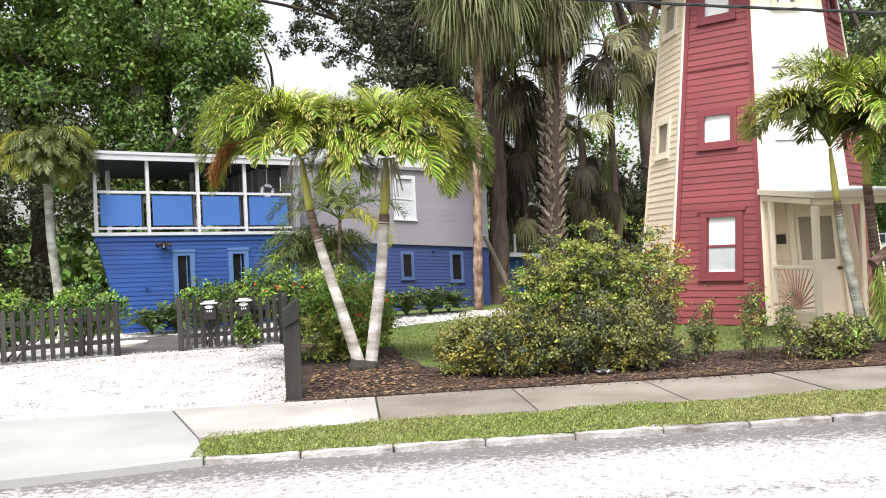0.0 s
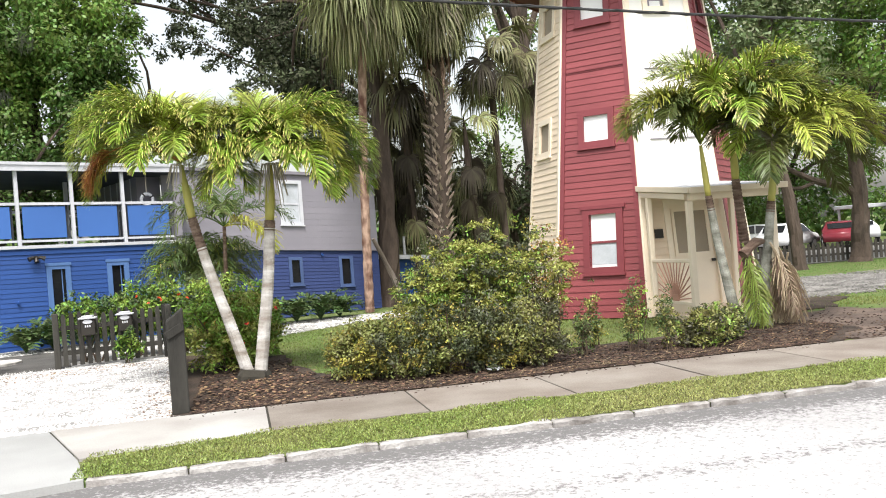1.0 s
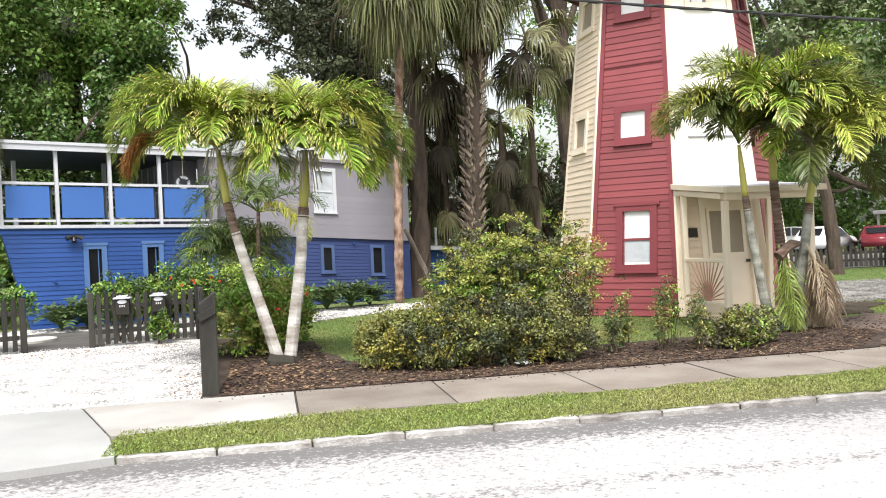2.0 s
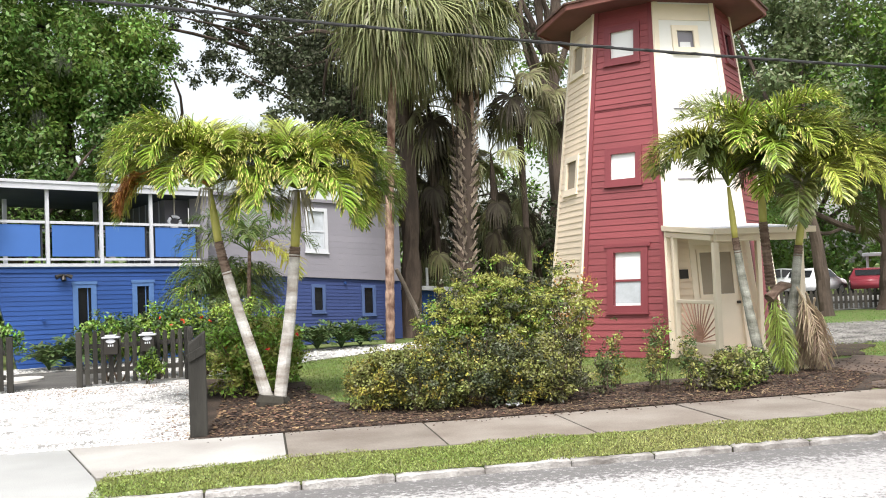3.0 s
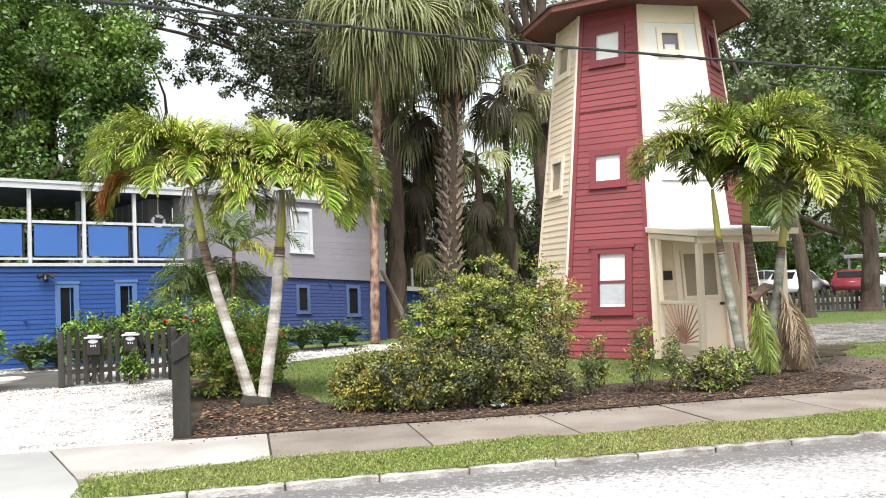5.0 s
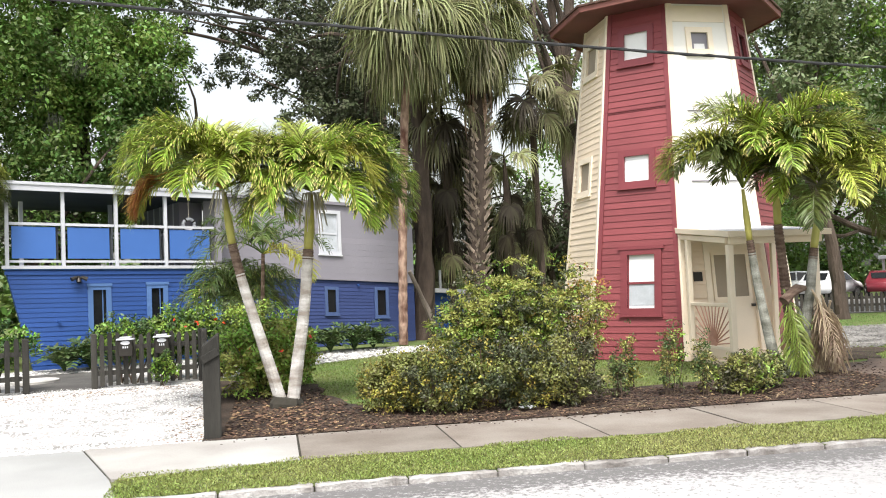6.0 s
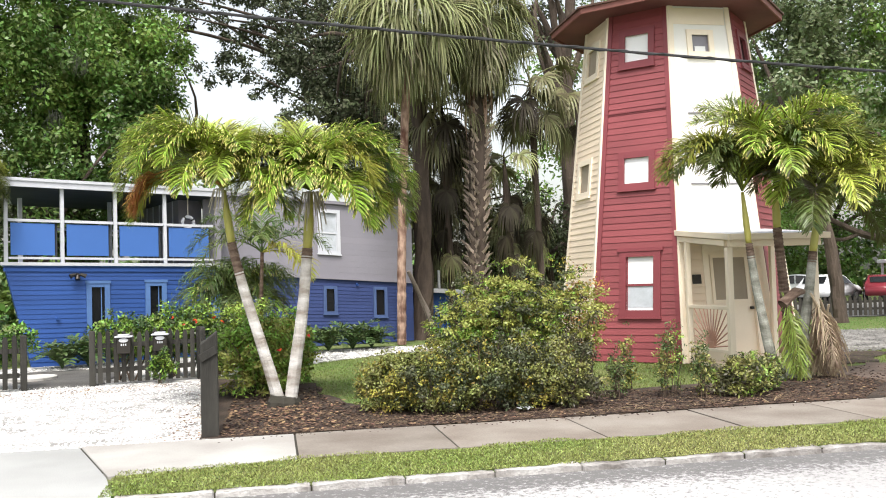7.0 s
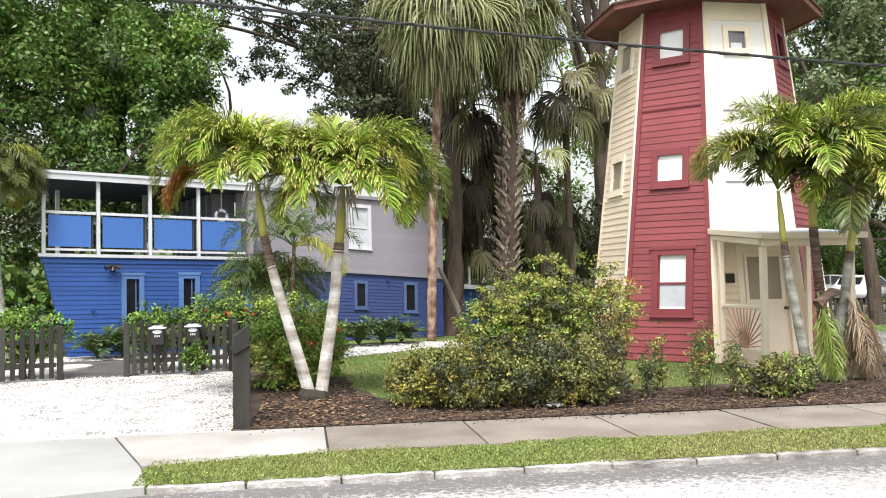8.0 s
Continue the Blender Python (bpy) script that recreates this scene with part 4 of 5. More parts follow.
            box(bm, (0.1, 0.1, height * 1.02), p + Vector((0, 0, height * 0.51)) - nrm * 0.02, turn, 0.012)
            part("post", bm, M[wood], fence)
    return fence


picket_fence("picket_fence", (-2.98, 15.86), (-1.36, 16.24), 13, "weathered black picket fence with mailboxes hung on it")
picket_fence("picket_fence", (-7.9, 14.35), (-4.14, 15.66), 27, "weathered black picket fence along the gravel drive", height=0.9)
picket_fence("picket_fence", (-1.24, 15.9), (-0.78, 10.2), 34, "weathered black picket fence running back from the sidewalk", height=0.92)
picket_fence("picket_fence", (16.9, 26.9), (24.5, 25.4), 46, "grey-brown picket fence before the parking lot", height=0.68, width=0.10, wood="greywood")
gatepost = thing("fence_post", "thick weathered black fence post with a slanted top", "post")
bm = bmesh.new()
box(bm, (0.185, 0.15, 1.08), (-0.70, 9.93, 0.54), Matrix.Rotation(0.1, 3, "Z"))
for v in bm.verts:
    if v.co.z > 1:
        v.co.z += 0.07 * (1 if v.co.x > -0.70 else -1)
bmesh.ops.bevel(bm, geom=bm.edges[:], offset=0.012, segments=1, affect="EDGES")
part("post", bm, M["blackwood"], gatepost)
bm = bmesh.new()
box(bm, (0.2, 0.03, 0.09), (-0.705, 9.845, 0.90), Matrix.Rotation(-0.5, 3, "Y") @ Matrix.Rotation(0.1, 3, "Z"), 0.006)
part("brace", bm, M["blackwood"], gatepost)


def mailbox(at):
    x, y, z = at
    mb = thing("mailbox", "dark mailbox with white lid and oval plate on the fence", "mailbox", group="mailboxes on the fence")
    part("box", boxes(((0.24, 0.11, 0.27), (x, y, z - 0.16)), bevel=0.012), M["metal"], mb)
    bm = boxes(((0.29, 0.17, 0.03), (x, y - 0.01, z - 0.005)), bevel=0.01)
    box(bm, (0.18, 0.13, 0.03), (x, y - 0.01, z + 0.024), bevel=0.008)
    part("lid", bm, M["white"], mb)
    bm = bmesh.new()
    bmesh.ops.create_cone(bm, cap_ends=True, segments=20, radius1=0.5, radius2=0.47, depth=1, matrix=Matrix.Translation((x, y - 0.062, z - 0.065)) @ Matrix.Rotation(pi / 2, 4, "X") @ Matrix.Diagonal((0.16, 0.075, 0.012, 1)))
    part("plate", bm, M["white"], mb)
    bm = bmesh.new()
    for k in range(3):
        box(bm, (0.02, 0.006, 0.035), (x - 0.035 + k * 0.035, y - 0.059, z - 0.14))
    part("marks", bm, M["white"], mb, "small pale marks")


mailbox((-2.52, 15.84, 0.83))
mailbox((-1.94, 15.98, 0.84))
step = tagged(part("stepping_stone", prism(bmesh.new(), [(-4.45 + 0.42 * cos(a) , 17.7 + 0.5 * sin(a)) for a in [k * pi / 7 for k in range(14)]], 0.0, 0.045), M["stone"]), "round pale stepping stone on the dark path", "stone")
tag = thing("paper_scrap", "small white crumpled paper scrap lying on the mulch", "litter")
bm = bmesh.new()
bmesh.ops.create_grid(bm, x_segments=5, y_segments=3, size=0.5)
for v in bm.verts:
    v.co = Vector((2.97 + v.co.x * 0.19, 10.3 + v.co.y * 0.12, 0.06 + 0.03 * noise.noise(v.co * 4)))
bmesh.ops.solidify(bm, geom=bm.faces[:], thickness=0.004)
part("paper", bm, M["white"], tag)

# ---------------- overhead cable ----------------
bm = bmesh.new()
def sag(x):
    return 4.346 - 0.075 * x + 0.0021 * x * x


pts = [(-26 + 2.0 * k, 9.0, sag(-26 + 2.0 * k)) for k in range(37)]
tube(bm, pts, 0.015, 6)
tube(bm, [(x, y + 0.02 * sin(i * 1.7), z + 0.014 * cos(i * 1.7)) for i, (x, y, z) in enumerate(curve_points(pts, 500))], 0.010, 5)
tagged(part("overhead_cable", bm, M["cable"]), "black twisted overhead cable above the sidewalk", "cable")
for x in (-26.0, 46.0):
    pole = thing("utility_pole", "round weathered wooden utility pole carrying the cable", "utility pole")
    part("pole", tube(bmesh.new(), [(x, 9.0, -0.1), (x, 9.0, 4.0), (x, 9.0, sag(x) + 0.6)], [0.16, 0.14, 0.12], 12), M["bark"], pole)


# ---------------- feather palms ----------------
def frond(parent, base, az, el0, el1, length, leaflet, material, n=44, name="frond", hang=0.35, side_twist=0.0, lift=0.35, width=0.02, bend=1.25, sweep=0.6, bare=0.13):
    """One arching feather leaf: a tapering stalk with two rows of drooping leaflets."""
    d0 = Vector((cos(az), sin(az), 0))
    pts, p = [], Vector(base)
    m = 14
    for i in range(m + 1):
        s = i / m
        e = el0 + (el1 - el0) * s ** bend
        pts.append(p.copy())
        p = p + (d0 * cos(e) + Vector((0, 0, 1)) * sin(e)) * (length / m)
    bm = tube(bmesh.new(), pts, [0.017 * (1 - 0.85 * i / m) for i in range(m + 1)], 5)
    stalk_v = len(bm.verts)
    me_verts = [v.co.copy() for v in bm.verts]
    bm.verts.index_update()
    me_faces = [[v.index for v in f.verts] for f in bm.faces]
    bm.free()
    side = Vector((-sin(az), cos(az), 0))
    side = (Matrix.Rotation(side_twist, 3, d0) @ side)
    for i in range(n):
        s = bare + (1 - bare) * (i + 0.5) / n
        t = s * m
        j = min(int(t), m - 1)
        c = pts[j].lerp(pts[j + 1], t - j)
        tan = (pts[j + 1] - pts[j]).normalized()
        up = side.cross(tan).normalized()
        if up.z < 0:
            up = -up
        ll = leaflet * (0.45 + 0.75 * sin(pi * min(1, s * 0.93 + 0.08)) ** 0.8) * random.uniform(0.82, 1.12)
        for sg in (-1, 1):
            d = (side * sg * random.uniform(0.55, 1.0) + tan * random.uniform(sweep - 0.2, sweep + 0.3) + up * random.uniform(lift - 0.45, lift + 0.45)).normalized()
            g = Vector((0, 0, -1))
            q0 = c
            q1 = c + d * ll * 0.45
            d2 = (d + g * hang * random.uniform(0.6, 1.5)).normalized()
            q2 = q1 + d2 * ll * 0.4
            q3 = q2 + (d2 + g * hang * random.uniform(1.0, 2.2)).normalized() * ll * 0.15
            w = d.cross(up).normalized() * width * random.uniform(0.8, 1.2)
            b0 = len(me_verts)
            me_verts += [q0 - w * 0.4, q0 + w * 0.4, q1 + w, q1 - w, q2 + w * 0.8, q2 - w * 0.8, q3 + w * 0.3, q3 - w * 0.3]
            me_faces += [[b0, b0 + 1, b0 + 2, b0 + 3], [b0 + 3, b0 + 2, b0 + 4, b0 + 5], [b0 + 5, b0 + 4, b0 + 6, b0 + 7]]
    me = bpy.data.meshes.new(name)
    me.from_pydata(me_verts, [], me_faces)
    me.materials.append(material)
    if material == M["frond"]:      # dry pale ends of the leaflets, doubling as painted glints
        me.materials.append(M["frondtip"])
        first = len(me_faces) - n * 6
        me.polygons.foreach_set("material_index", [1 if i >= first and (i - first) % 3 == 2 and (i * 7919) % 10 < 7 else 0 for i in range(len(me_faces))])
    return link(name, me, material, parent)


def palm_trunk(parent, keys, r0, r1, lower, upper, split, shaft=None, rings=0.055):
    """A slim trunk: pale and smooth below, ringed above, with a smooth green shaft under the crown."""
    n = 60
    pts = curve_points(keys, n)
    rad = [r0 + (r1 - r0) * i / (n - 1) + (0.03 * max(0, 1 - i / 4)) for i in range(n)]
    for nm, a, b, m_, amp in (("trunk", 0, int(split * n), lower, 0.02), ("ringed_trunk", int(split * n) - 1, n - 1, upper, 0.10)):
        seg = [p for p in curve_points(pts[a:b + 1], (b - a) * 3)]
        rr = [np.interp(i / len(seg), np.linspace(0, 1, b - a + 1), rad[a:b + 1]) * (1 + amp * (0.5 if i % 4 < 2 else -0.5)) for i in range(len(seg))]
        part(nm, tube(bmesh.new(), seg, rr, 12, wobble=0.08), m_, parent, smooth=False)
    if shaft:
        top = pts[-1]
        tip_ = Vector(shaft)
        sp = [top.lerp(tip_, k / 8) for k in range(9)]
        part("crownshaft", tube(bmesh.new(), sp, [r1 * (0.85 + 0.10 * sin(pi * min(1, k / 5))) * (1 - 0.45 * max(0, k - 4) / 4) for k in range(9)], 12), M["shaft"], parent, smooth=True)


# the pair of palms that lean apart
palm = thing("palm_tree", "palm tree with two slim pale trunks leaning apart from one base", "palm tree")
palm_trunk(palm, [(0.07, 12.1, 0.0), (-0.10, 12.1, 0.62), (-0.26, 12.1, 1.16), (-0.42, 12.1, 1.75), (-0.53, 12.1, 2.22)], 0.084, 0.06, M["palebark"], M["ringbark"], 0.78, (-0.62, 12.1, 2.93))
palm_trunk(palm, [(0.20, 12.1, 0.0), (0.29, 12.1, 0.6), (0.37, 12.1, 1.1), (0.43, 12.1, 1.6), (0.48, 12.1, 2.12)], 0.088, 0.072, M["palebark"], M["ringbark"], 0.92, (0.54, 12.1, 2.90))
part("root_flare", tube(bmesh.new(), [(0.13, 12.08, -0.02), (0.13, 12.08, 0.06), (0.14, 12.08, 0.13)], [0.22, 0.21, 0.17], 18, wobble=0.4), M["joint"], palm, "dark matted roots at the foot of the trunks")
A, B = (-0.62, 12.1, 2.97), (0.55, 12.1, 2.92)
TWIN = [  # crown, azimuth, rise, fall, length, colour
    (A, 180, 72, -92, 1.95, "frond"), (A, 196, 62, -98, 1.88, "frond"), (A, 168, 80, -76, 1.95, "frond"), (A, 214, 70, -96, 1.80, "frond"), (A, 150, 66, -92, 1.80, "frond"),
    (A, 186, 50, -98, 1.72, "frond"), (A, 160, 40, -96, 1.55, "frondyellow"), (A, 200, 84, -70, 1.85, "frond"), (A, 130, 80, -60, 1.75, "frond"), (A, 228, 78, -92, 1.55, "frond"),
    (A, 196, 38, -96, 1.62, "frondold"), (A, 189, 34, -94, 1.55, "frondold"),
    (A, 95, 86, -40, 1.60, "frond"), (A, 60, 84, -30, 1.50, "frond"), (A, 20, 80, -74, 1.60, "frond"), (A, 345, 72, -86, 1.55, "frond"), (A, 5, 62, -94, 1.45, "frond"), (A, 325, 60, -96, 1.30, "frond"), (A, 290, 84, -60, 1.15, "frond"), (A, 110, 88, 5, 1.25, "frond"),
    (B, 0, 64, -102, 2.0, "frond"), (B, 12, 80, -92, 1.75, "frond"), (B, 350, 50, -104, 1.92, "frond"), (B, 22, 66, -102, 1.95, "frond"), (B, 338, 72, -94, 1.75, "frond"), (B, 5, 34, -102, 1.8, "frond"), (B, 352, 84, -74, 1.75, "frond"),
    (B, 40, 74, -80, 1.80, "frond"), (B, 65, 82, -50, 1.70, "frond"), (B, 320, 62, -98, 1.45, "frondyellow"), (B, 15, 36, -98, 1.40, "frond"), (B, 95, 86, -36, 1.60, "frond"),
    (A, 310, 44, -98, 1.2, "frond"), (A, 350, 36, -98, 1.25, "frondyellow"), (A, 268, 62, -98, 1.1, "frond"), (A, 240, 50, -98, 1.25, "frond"), (B, 200, 32, -98, 1.2, "frond"), (B, 228, 52, -98, 1.2, "frond"), (B, 285, 48, -98, 1.1, "frond"), (B, 330, 32, -98, 1.3, "frond"), (B, 262, 62, -98, 1.05, "frond"),
    (B, 178, 78, -78, 1.75, "frond"), (B, 165, 66, -90, 1.65, "frond"), (B, 195, 62, -94, 1.55, "frond"), (B, 150, 80, -60, 1.55, "frond"), (B, 212, 74, -94, 1.45, "frond"), (B, 185, 48, -98, 1.35, "frond"), (B, 250, 84, -66, 1.15, "frond"), (B, 120, 88, 5, 1.35, "frond"), (B, 290, 82, -80, 1.15, "frond"),
    (B, 236, 34, -96, 1.35, "frond"), (B, 300, 30, -96, 1.40, "frond"), (B, 345, 22, -98, 1.45, "frondyellow"), (B, 205, 18, -96, 1.25, "frond"), (B, 318, 12, -94, 1.25, "frond"), (B, 30, 20, -96, 1.4, "frond"),
    (A, 186, 26, -97, 1.5, "frond"), (A, 335, 20, -97, 1.2, "frond"),
]
for c, az, e0, e1, ln, colour in TWIN:
    old = colour == "frondold"
    frond(palm, c, radians(az), radians(e0), radians(e1 * (1.0 if old else 0.97)), ln * (0.94 if old else 1.0), 0.34, M[colour], 110 if old else 150, hang=0.7 if old else 0.36, lift=0.3, width=0.0082, bend=1.25 if old else 1.3, sweep=0.8, bare=0.6 if old else 0.13)
for c in (A, B):
    bm = bmesh.new()
    for k in range(10 if c is A else 26):
        a = random.uniform(0, 2 * pi)
        p0 = Vector(c) + Vector((0, 0, -0.05))
        tube(bm, [p0, p0 + Vector((cos(a) * 0.12, sin(a) * 0.12, 0.02)), p0 + Vector((cos(a) * 0.2, sin(a) * 0.2, -0.22 - (0.12 if c is A else 0.36) * random.random()))], [0.012, 0.01, 0.006], 4)
    part("fruit_stalk", bm, M["rope"], palm, "pale dry flower stalk")

# the cluster beside the porch
palm = thing("palm_tree", "cluster of three slim grey palm trunks with hanging dry fronds", "palm tree")
palm_trunk(palm, [(7.40, 12.0, 0.0), (7.28, 12.0, 0.5), (7.12, 12.0, 1.35), (7.02, 12.0, 2.05)], 0.09, 0.052, M["mossbark"], M["ringbark"], 0.88, (6.95, 12.0, 2.82))
palm_trunk(palm, [(7.66, 12.1, 0.0), (7.68, 12.1, 0.7), (7.62, 12.1, 1.5), (7.56, 12.1, 2.28)], 0.085, 0.065, M["mossbark"], M["ringbark"], 0.25, (7.56, 12.1, 2.85))
palm_trunk(palm, [(7.80, 11.95, 0.0), (7.82, 11.95, 0.6), (7.93, 11.95, 1.2), (8.05, 11.95, 1.9)], 0.09, 0.062, M["mossbark"], M["ringbark"], 0.9, (8.16, 11.95, 2.5))
P, Q, S = (6.95, 12.0, 2.84), (7.55, 12.1, 3.1), (8.2, 11.95, 2.75)
CLUSTER = [
    (P, 180, 76, -92, 1.75, "frondyellow"), (P, 190, 70, -84, 1.6, "frond"), (P, 200, 80, -70, 1.55, "frondyellow"), (P, 0, 60, -65, 1.30, "frond"), (P, 270, 86, -40, 0.95, "frond"), (P, 120, 65, -45, 1.30, "frond"), (P, 20, 50, -75, 1.18, "frondshade"),
    (Q, 170, 72, -25, 1.59, "frond"), (Q, 150, 78, 0, 1.59, "frond"), (Q, 40, 70, -10, 1.77, "frond"), (Q, 20, 55, -30, 1.89, "frond"), (Q, 280, 68, -85, 1.53, "frond"), (Q, 250, 55, -90, 1.47, "frond"), (Q, 330, 60, -70, 1.65, "frond"), (Q, 200, 45, -85, 1.42, "frondshade"), (Q, 90, 75, -15, 1.53, "frond"),
    (P, 172, 78, -74, 1.65, "frondyellow"), (P, 215, 82, -70, 1.35, "frondyellow"), (P, 330, 66, -70, 1.3, "frond"), (Q, 185, 60, -80, 1.5, "frond"), (Q, 225, 74, -80, 1.5, "frond"), (Q, 265, 80, -94, 1.5, "frond"), (Q, 350, 66, -60, 1.8, "frondyellow"), (Q, 315, 74, -75, 1.6, "frond"), (Q, 60, 84, -10, 1.5, "frond"), (Q, 120, 86, 20, 1.5, "frond"),
    (S, 285, 66, -90, 1.5, "frond"), (S, 335, 50, -80, 1.75, "frondyellow"), (S, 205, 55, -94, 1.4, "frond"), (S, 5, 40, -80, 1.8, "frond"), (S, 340, 62, -70, 1.9, "frond"),
    (S, 0, 62, -50, 1.85, "frond"), (S, 30, 84, -25, 1.9, "frond"), (S, 345, 80, -40, 1.95, "frond"), (Q, 0, 84, -20, 1.9, "frond"), (Q, 300, 84, -50, 1.8, "frond"), (Q, 200, 82, -45, 1.6, "frond"), (S, 350, 30, -85, 1.77, "frond"), (S, 20, 60, -45, 1.77, "frond"), (S, 300, 50, -94, 1.53, "frond"), (S, 260, 45, -94, 1.47, "frond"), (S, 180, 60, -75, 1.30, "frond"), (S, 60, 65, -35, 1.53, "frond"), (S, 320, 62, -55, 1.59, "frond"), (S, 10, 10, -90, 1.53, "frondshade"), (S, 230, 20, -94, 1.30, "frondshade"),
]
for k, (c, az, e0, e1, ln, colour) in enumerate(CLUSTER):
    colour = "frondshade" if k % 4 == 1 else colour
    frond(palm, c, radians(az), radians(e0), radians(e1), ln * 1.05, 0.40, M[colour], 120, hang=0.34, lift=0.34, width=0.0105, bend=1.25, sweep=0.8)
frond(palm, (7.44, 11.85, 1.3), radians(-60), radians(-70), radians(-88), 1.25, 0.34, M["frondpale"], 75, hang=0.7, lift=0.0, width=0.0085)
frond(palm, (7.5, 11.8, 1.15), radians(-100), radians(-75), radians(-88), 1.05, 0.3, M["frondpale"], 60, hang=0.7, lift=0.0, width=0.0085)
for k in range(7):
    frond(palm, (7.84 + 0.05 * k, 11.75 + 0.05 * (k % 3), 1.28 - 0.03 * k), radians(-50 + 22 * k), radians(-62 - 6 * (k % 3)), radians(-89), 1.05 + 0.12 * (k % 2), 0.34, M["frondbrown"], 48, name="dead_frond", hang=1.3, lift=-0.2, width=0.011)
bm = tube(bmesh.new(), [(7.82, 11.9, 1.30), (7.65, 11.82, 1.30), (7.5, 11.78, 1.22), (7.38, 11.76, 1.12)], [0.04, 0.075, 0.07, 0.085], 10, wobble=0.25)
part("cut_sheath", bm, M["ringbark"], palm, "peeling brown leaf sheath")

# slender understorey palm beside the house
palm = thing("palm_tree", "slender young palm growing against the house wall", "palm tree")
palm_trunk(palm, [(-0.26, 18.0, 0.0), (-0.24, 18.0, 1.0), (-0.19, 18.0, 2.3)], 0.05, 0.035, M["ringbark"], M["ringbark"], 0.5)
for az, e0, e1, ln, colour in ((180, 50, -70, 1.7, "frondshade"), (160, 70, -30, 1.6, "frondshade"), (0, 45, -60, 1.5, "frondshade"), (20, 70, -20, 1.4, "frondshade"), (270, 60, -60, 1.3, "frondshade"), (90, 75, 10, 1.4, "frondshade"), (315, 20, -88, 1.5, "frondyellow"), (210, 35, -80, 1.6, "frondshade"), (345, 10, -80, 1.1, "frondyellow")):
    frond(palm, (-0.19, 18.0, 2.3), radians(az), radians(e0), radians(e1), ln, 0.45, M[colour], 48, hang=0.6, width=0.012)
palm = thing("palm_tree", "bushy clump of low palm fronds against the blue wall", "palm tree")
palm_trunk(palm, [(-0.8, 19.2, 0.0), (-0.8, 19.2, 0.6), (-0.76, 19.2, 1.3)], 0.06, 0.05, M["ringbark"], M["ringbark"], 0.5)
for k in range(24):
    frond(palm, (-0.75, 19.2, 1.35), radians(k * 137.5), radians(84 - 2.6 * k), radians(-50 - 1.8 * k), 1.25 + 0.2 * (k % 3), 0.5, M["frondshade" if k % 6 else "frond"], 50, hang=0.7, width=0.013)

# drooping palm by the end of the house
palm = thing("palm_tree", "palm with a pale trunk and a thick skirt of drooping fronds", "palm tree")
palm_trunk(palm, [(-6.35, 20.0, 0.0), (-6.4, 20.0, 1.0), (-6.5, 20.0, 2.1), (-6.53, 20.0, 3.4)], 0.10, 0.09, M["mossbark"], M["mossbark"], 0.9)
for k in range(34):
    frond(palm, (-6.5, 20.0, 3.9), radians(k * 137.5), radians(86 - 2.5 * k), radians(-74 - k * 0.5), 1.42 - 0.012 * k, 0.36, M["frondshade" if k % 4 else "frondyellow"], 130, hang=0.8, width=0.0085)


# ---------------- fan palms ----------------
def fan_leaf(parent, base, az, el, stalk, blade, kind, droop=1.0, ribs=38):
    """A fan leaf on an arching stalk: ribbons spread from its end, joined at first, that bend and hang at the tips."""
    d = Vector((cos(az) * cos(el), sin(az) * cos(el), sin(el)))
    p, pts = Vector(base), []
    for i in range(6):
        pts.append(p.copy())
        p = p + d * (stalk / 5)
        d = (d + Vector((0, 0, -0.16 * droop))).normalized()
    side = Vector((-sin(az), cos(az), 0))
    side = (side + Vector((0, 0, random.uniform(-0.5, 0.5)))).normalized()
    up = side.cross(d).normalized()
    if up.z < 0:
        up = -up
    bm = tube(bmesh.new(), pts, [0.03, 0.024, 0.02, 0.018, 0.016, 0.014], 5)
    bm.verts.index_update()
    vs = [v.co.copy() for v in bm.verts]
    fs = [[v.index for v in f.verts] for f in bm.faces]
    bm.free()
    hub = pts[-1]
    for i in range(ribs):
        a = radians(118) * ((i + 0.5) / ribs * 2 - 1)
        r = (d * cos(a) + side * sin(a) + up * 0.12 * (-1) ** i + up * 0.3 * abs(sin(a))).normalized()
        L = blade * (0.70 + 0.30 * cos(a)) * random.uniform(0.82, 1.12)
        q, chain = hub.copy(), [hub.copy()]
        for g, step in ((0.28, 0.27), (0.8, 0.24), (1.5, 0.25), (1.9, 0.24)):
            q = q + r * L * step
            chain.append(q.copy())
            r = (r + Vector((random.uniform(-0.08, 0.08), random.uniform(-0.08, 0.08), -g * droop * random.uniform(0.6, 1.3)))).normalized()
        w0 = (chain[1] - chain[0]).cross(up).normalized()
        b = len(vs)
        for c, w in zip(chain, (0.005, 0.030, 0.026, 0.017, 0.004)):
            vs += [c + w0 * w, c - w0 * w]
        fs += [[b + 2 * k, b + 2 * k + 1, b + 2 * k + 3, b + 2 * k + 2] for k in range(4)]
    me = bpy.data.meshes.new("fan_leaf")
    me.from_pydata(vs, [], fs)
    return link("fan_leaf", me, M[kind], parent)


def fan_crown(parent, at, n, lo, hi, stalk, blade, kinds, start=0.0):
    """Fan leaves round a palm's head, the young ones upright and the old ones hanging as a skirt."""
    for k in range(n):
        s = k / max(1, n - 1)
        el = radians(hi + (lo - hi) * s ** 0.85 + random.uniform(-8, 8))
        kind = kinds[0] if s < 0.55 else kinds[min(len(kinds) - 1, 1 + k % max(1, len(kinds) - 1))]
        fan_leaf(parent, Vector(at) - Vector((0, 0, 0.5 * s)), k * 2.39996 + start, el, stalk * random.uniform(0.8, 1.15), blade * random.uniform(0.85, 1.1), kind, 0.9 + 0.6 * s)


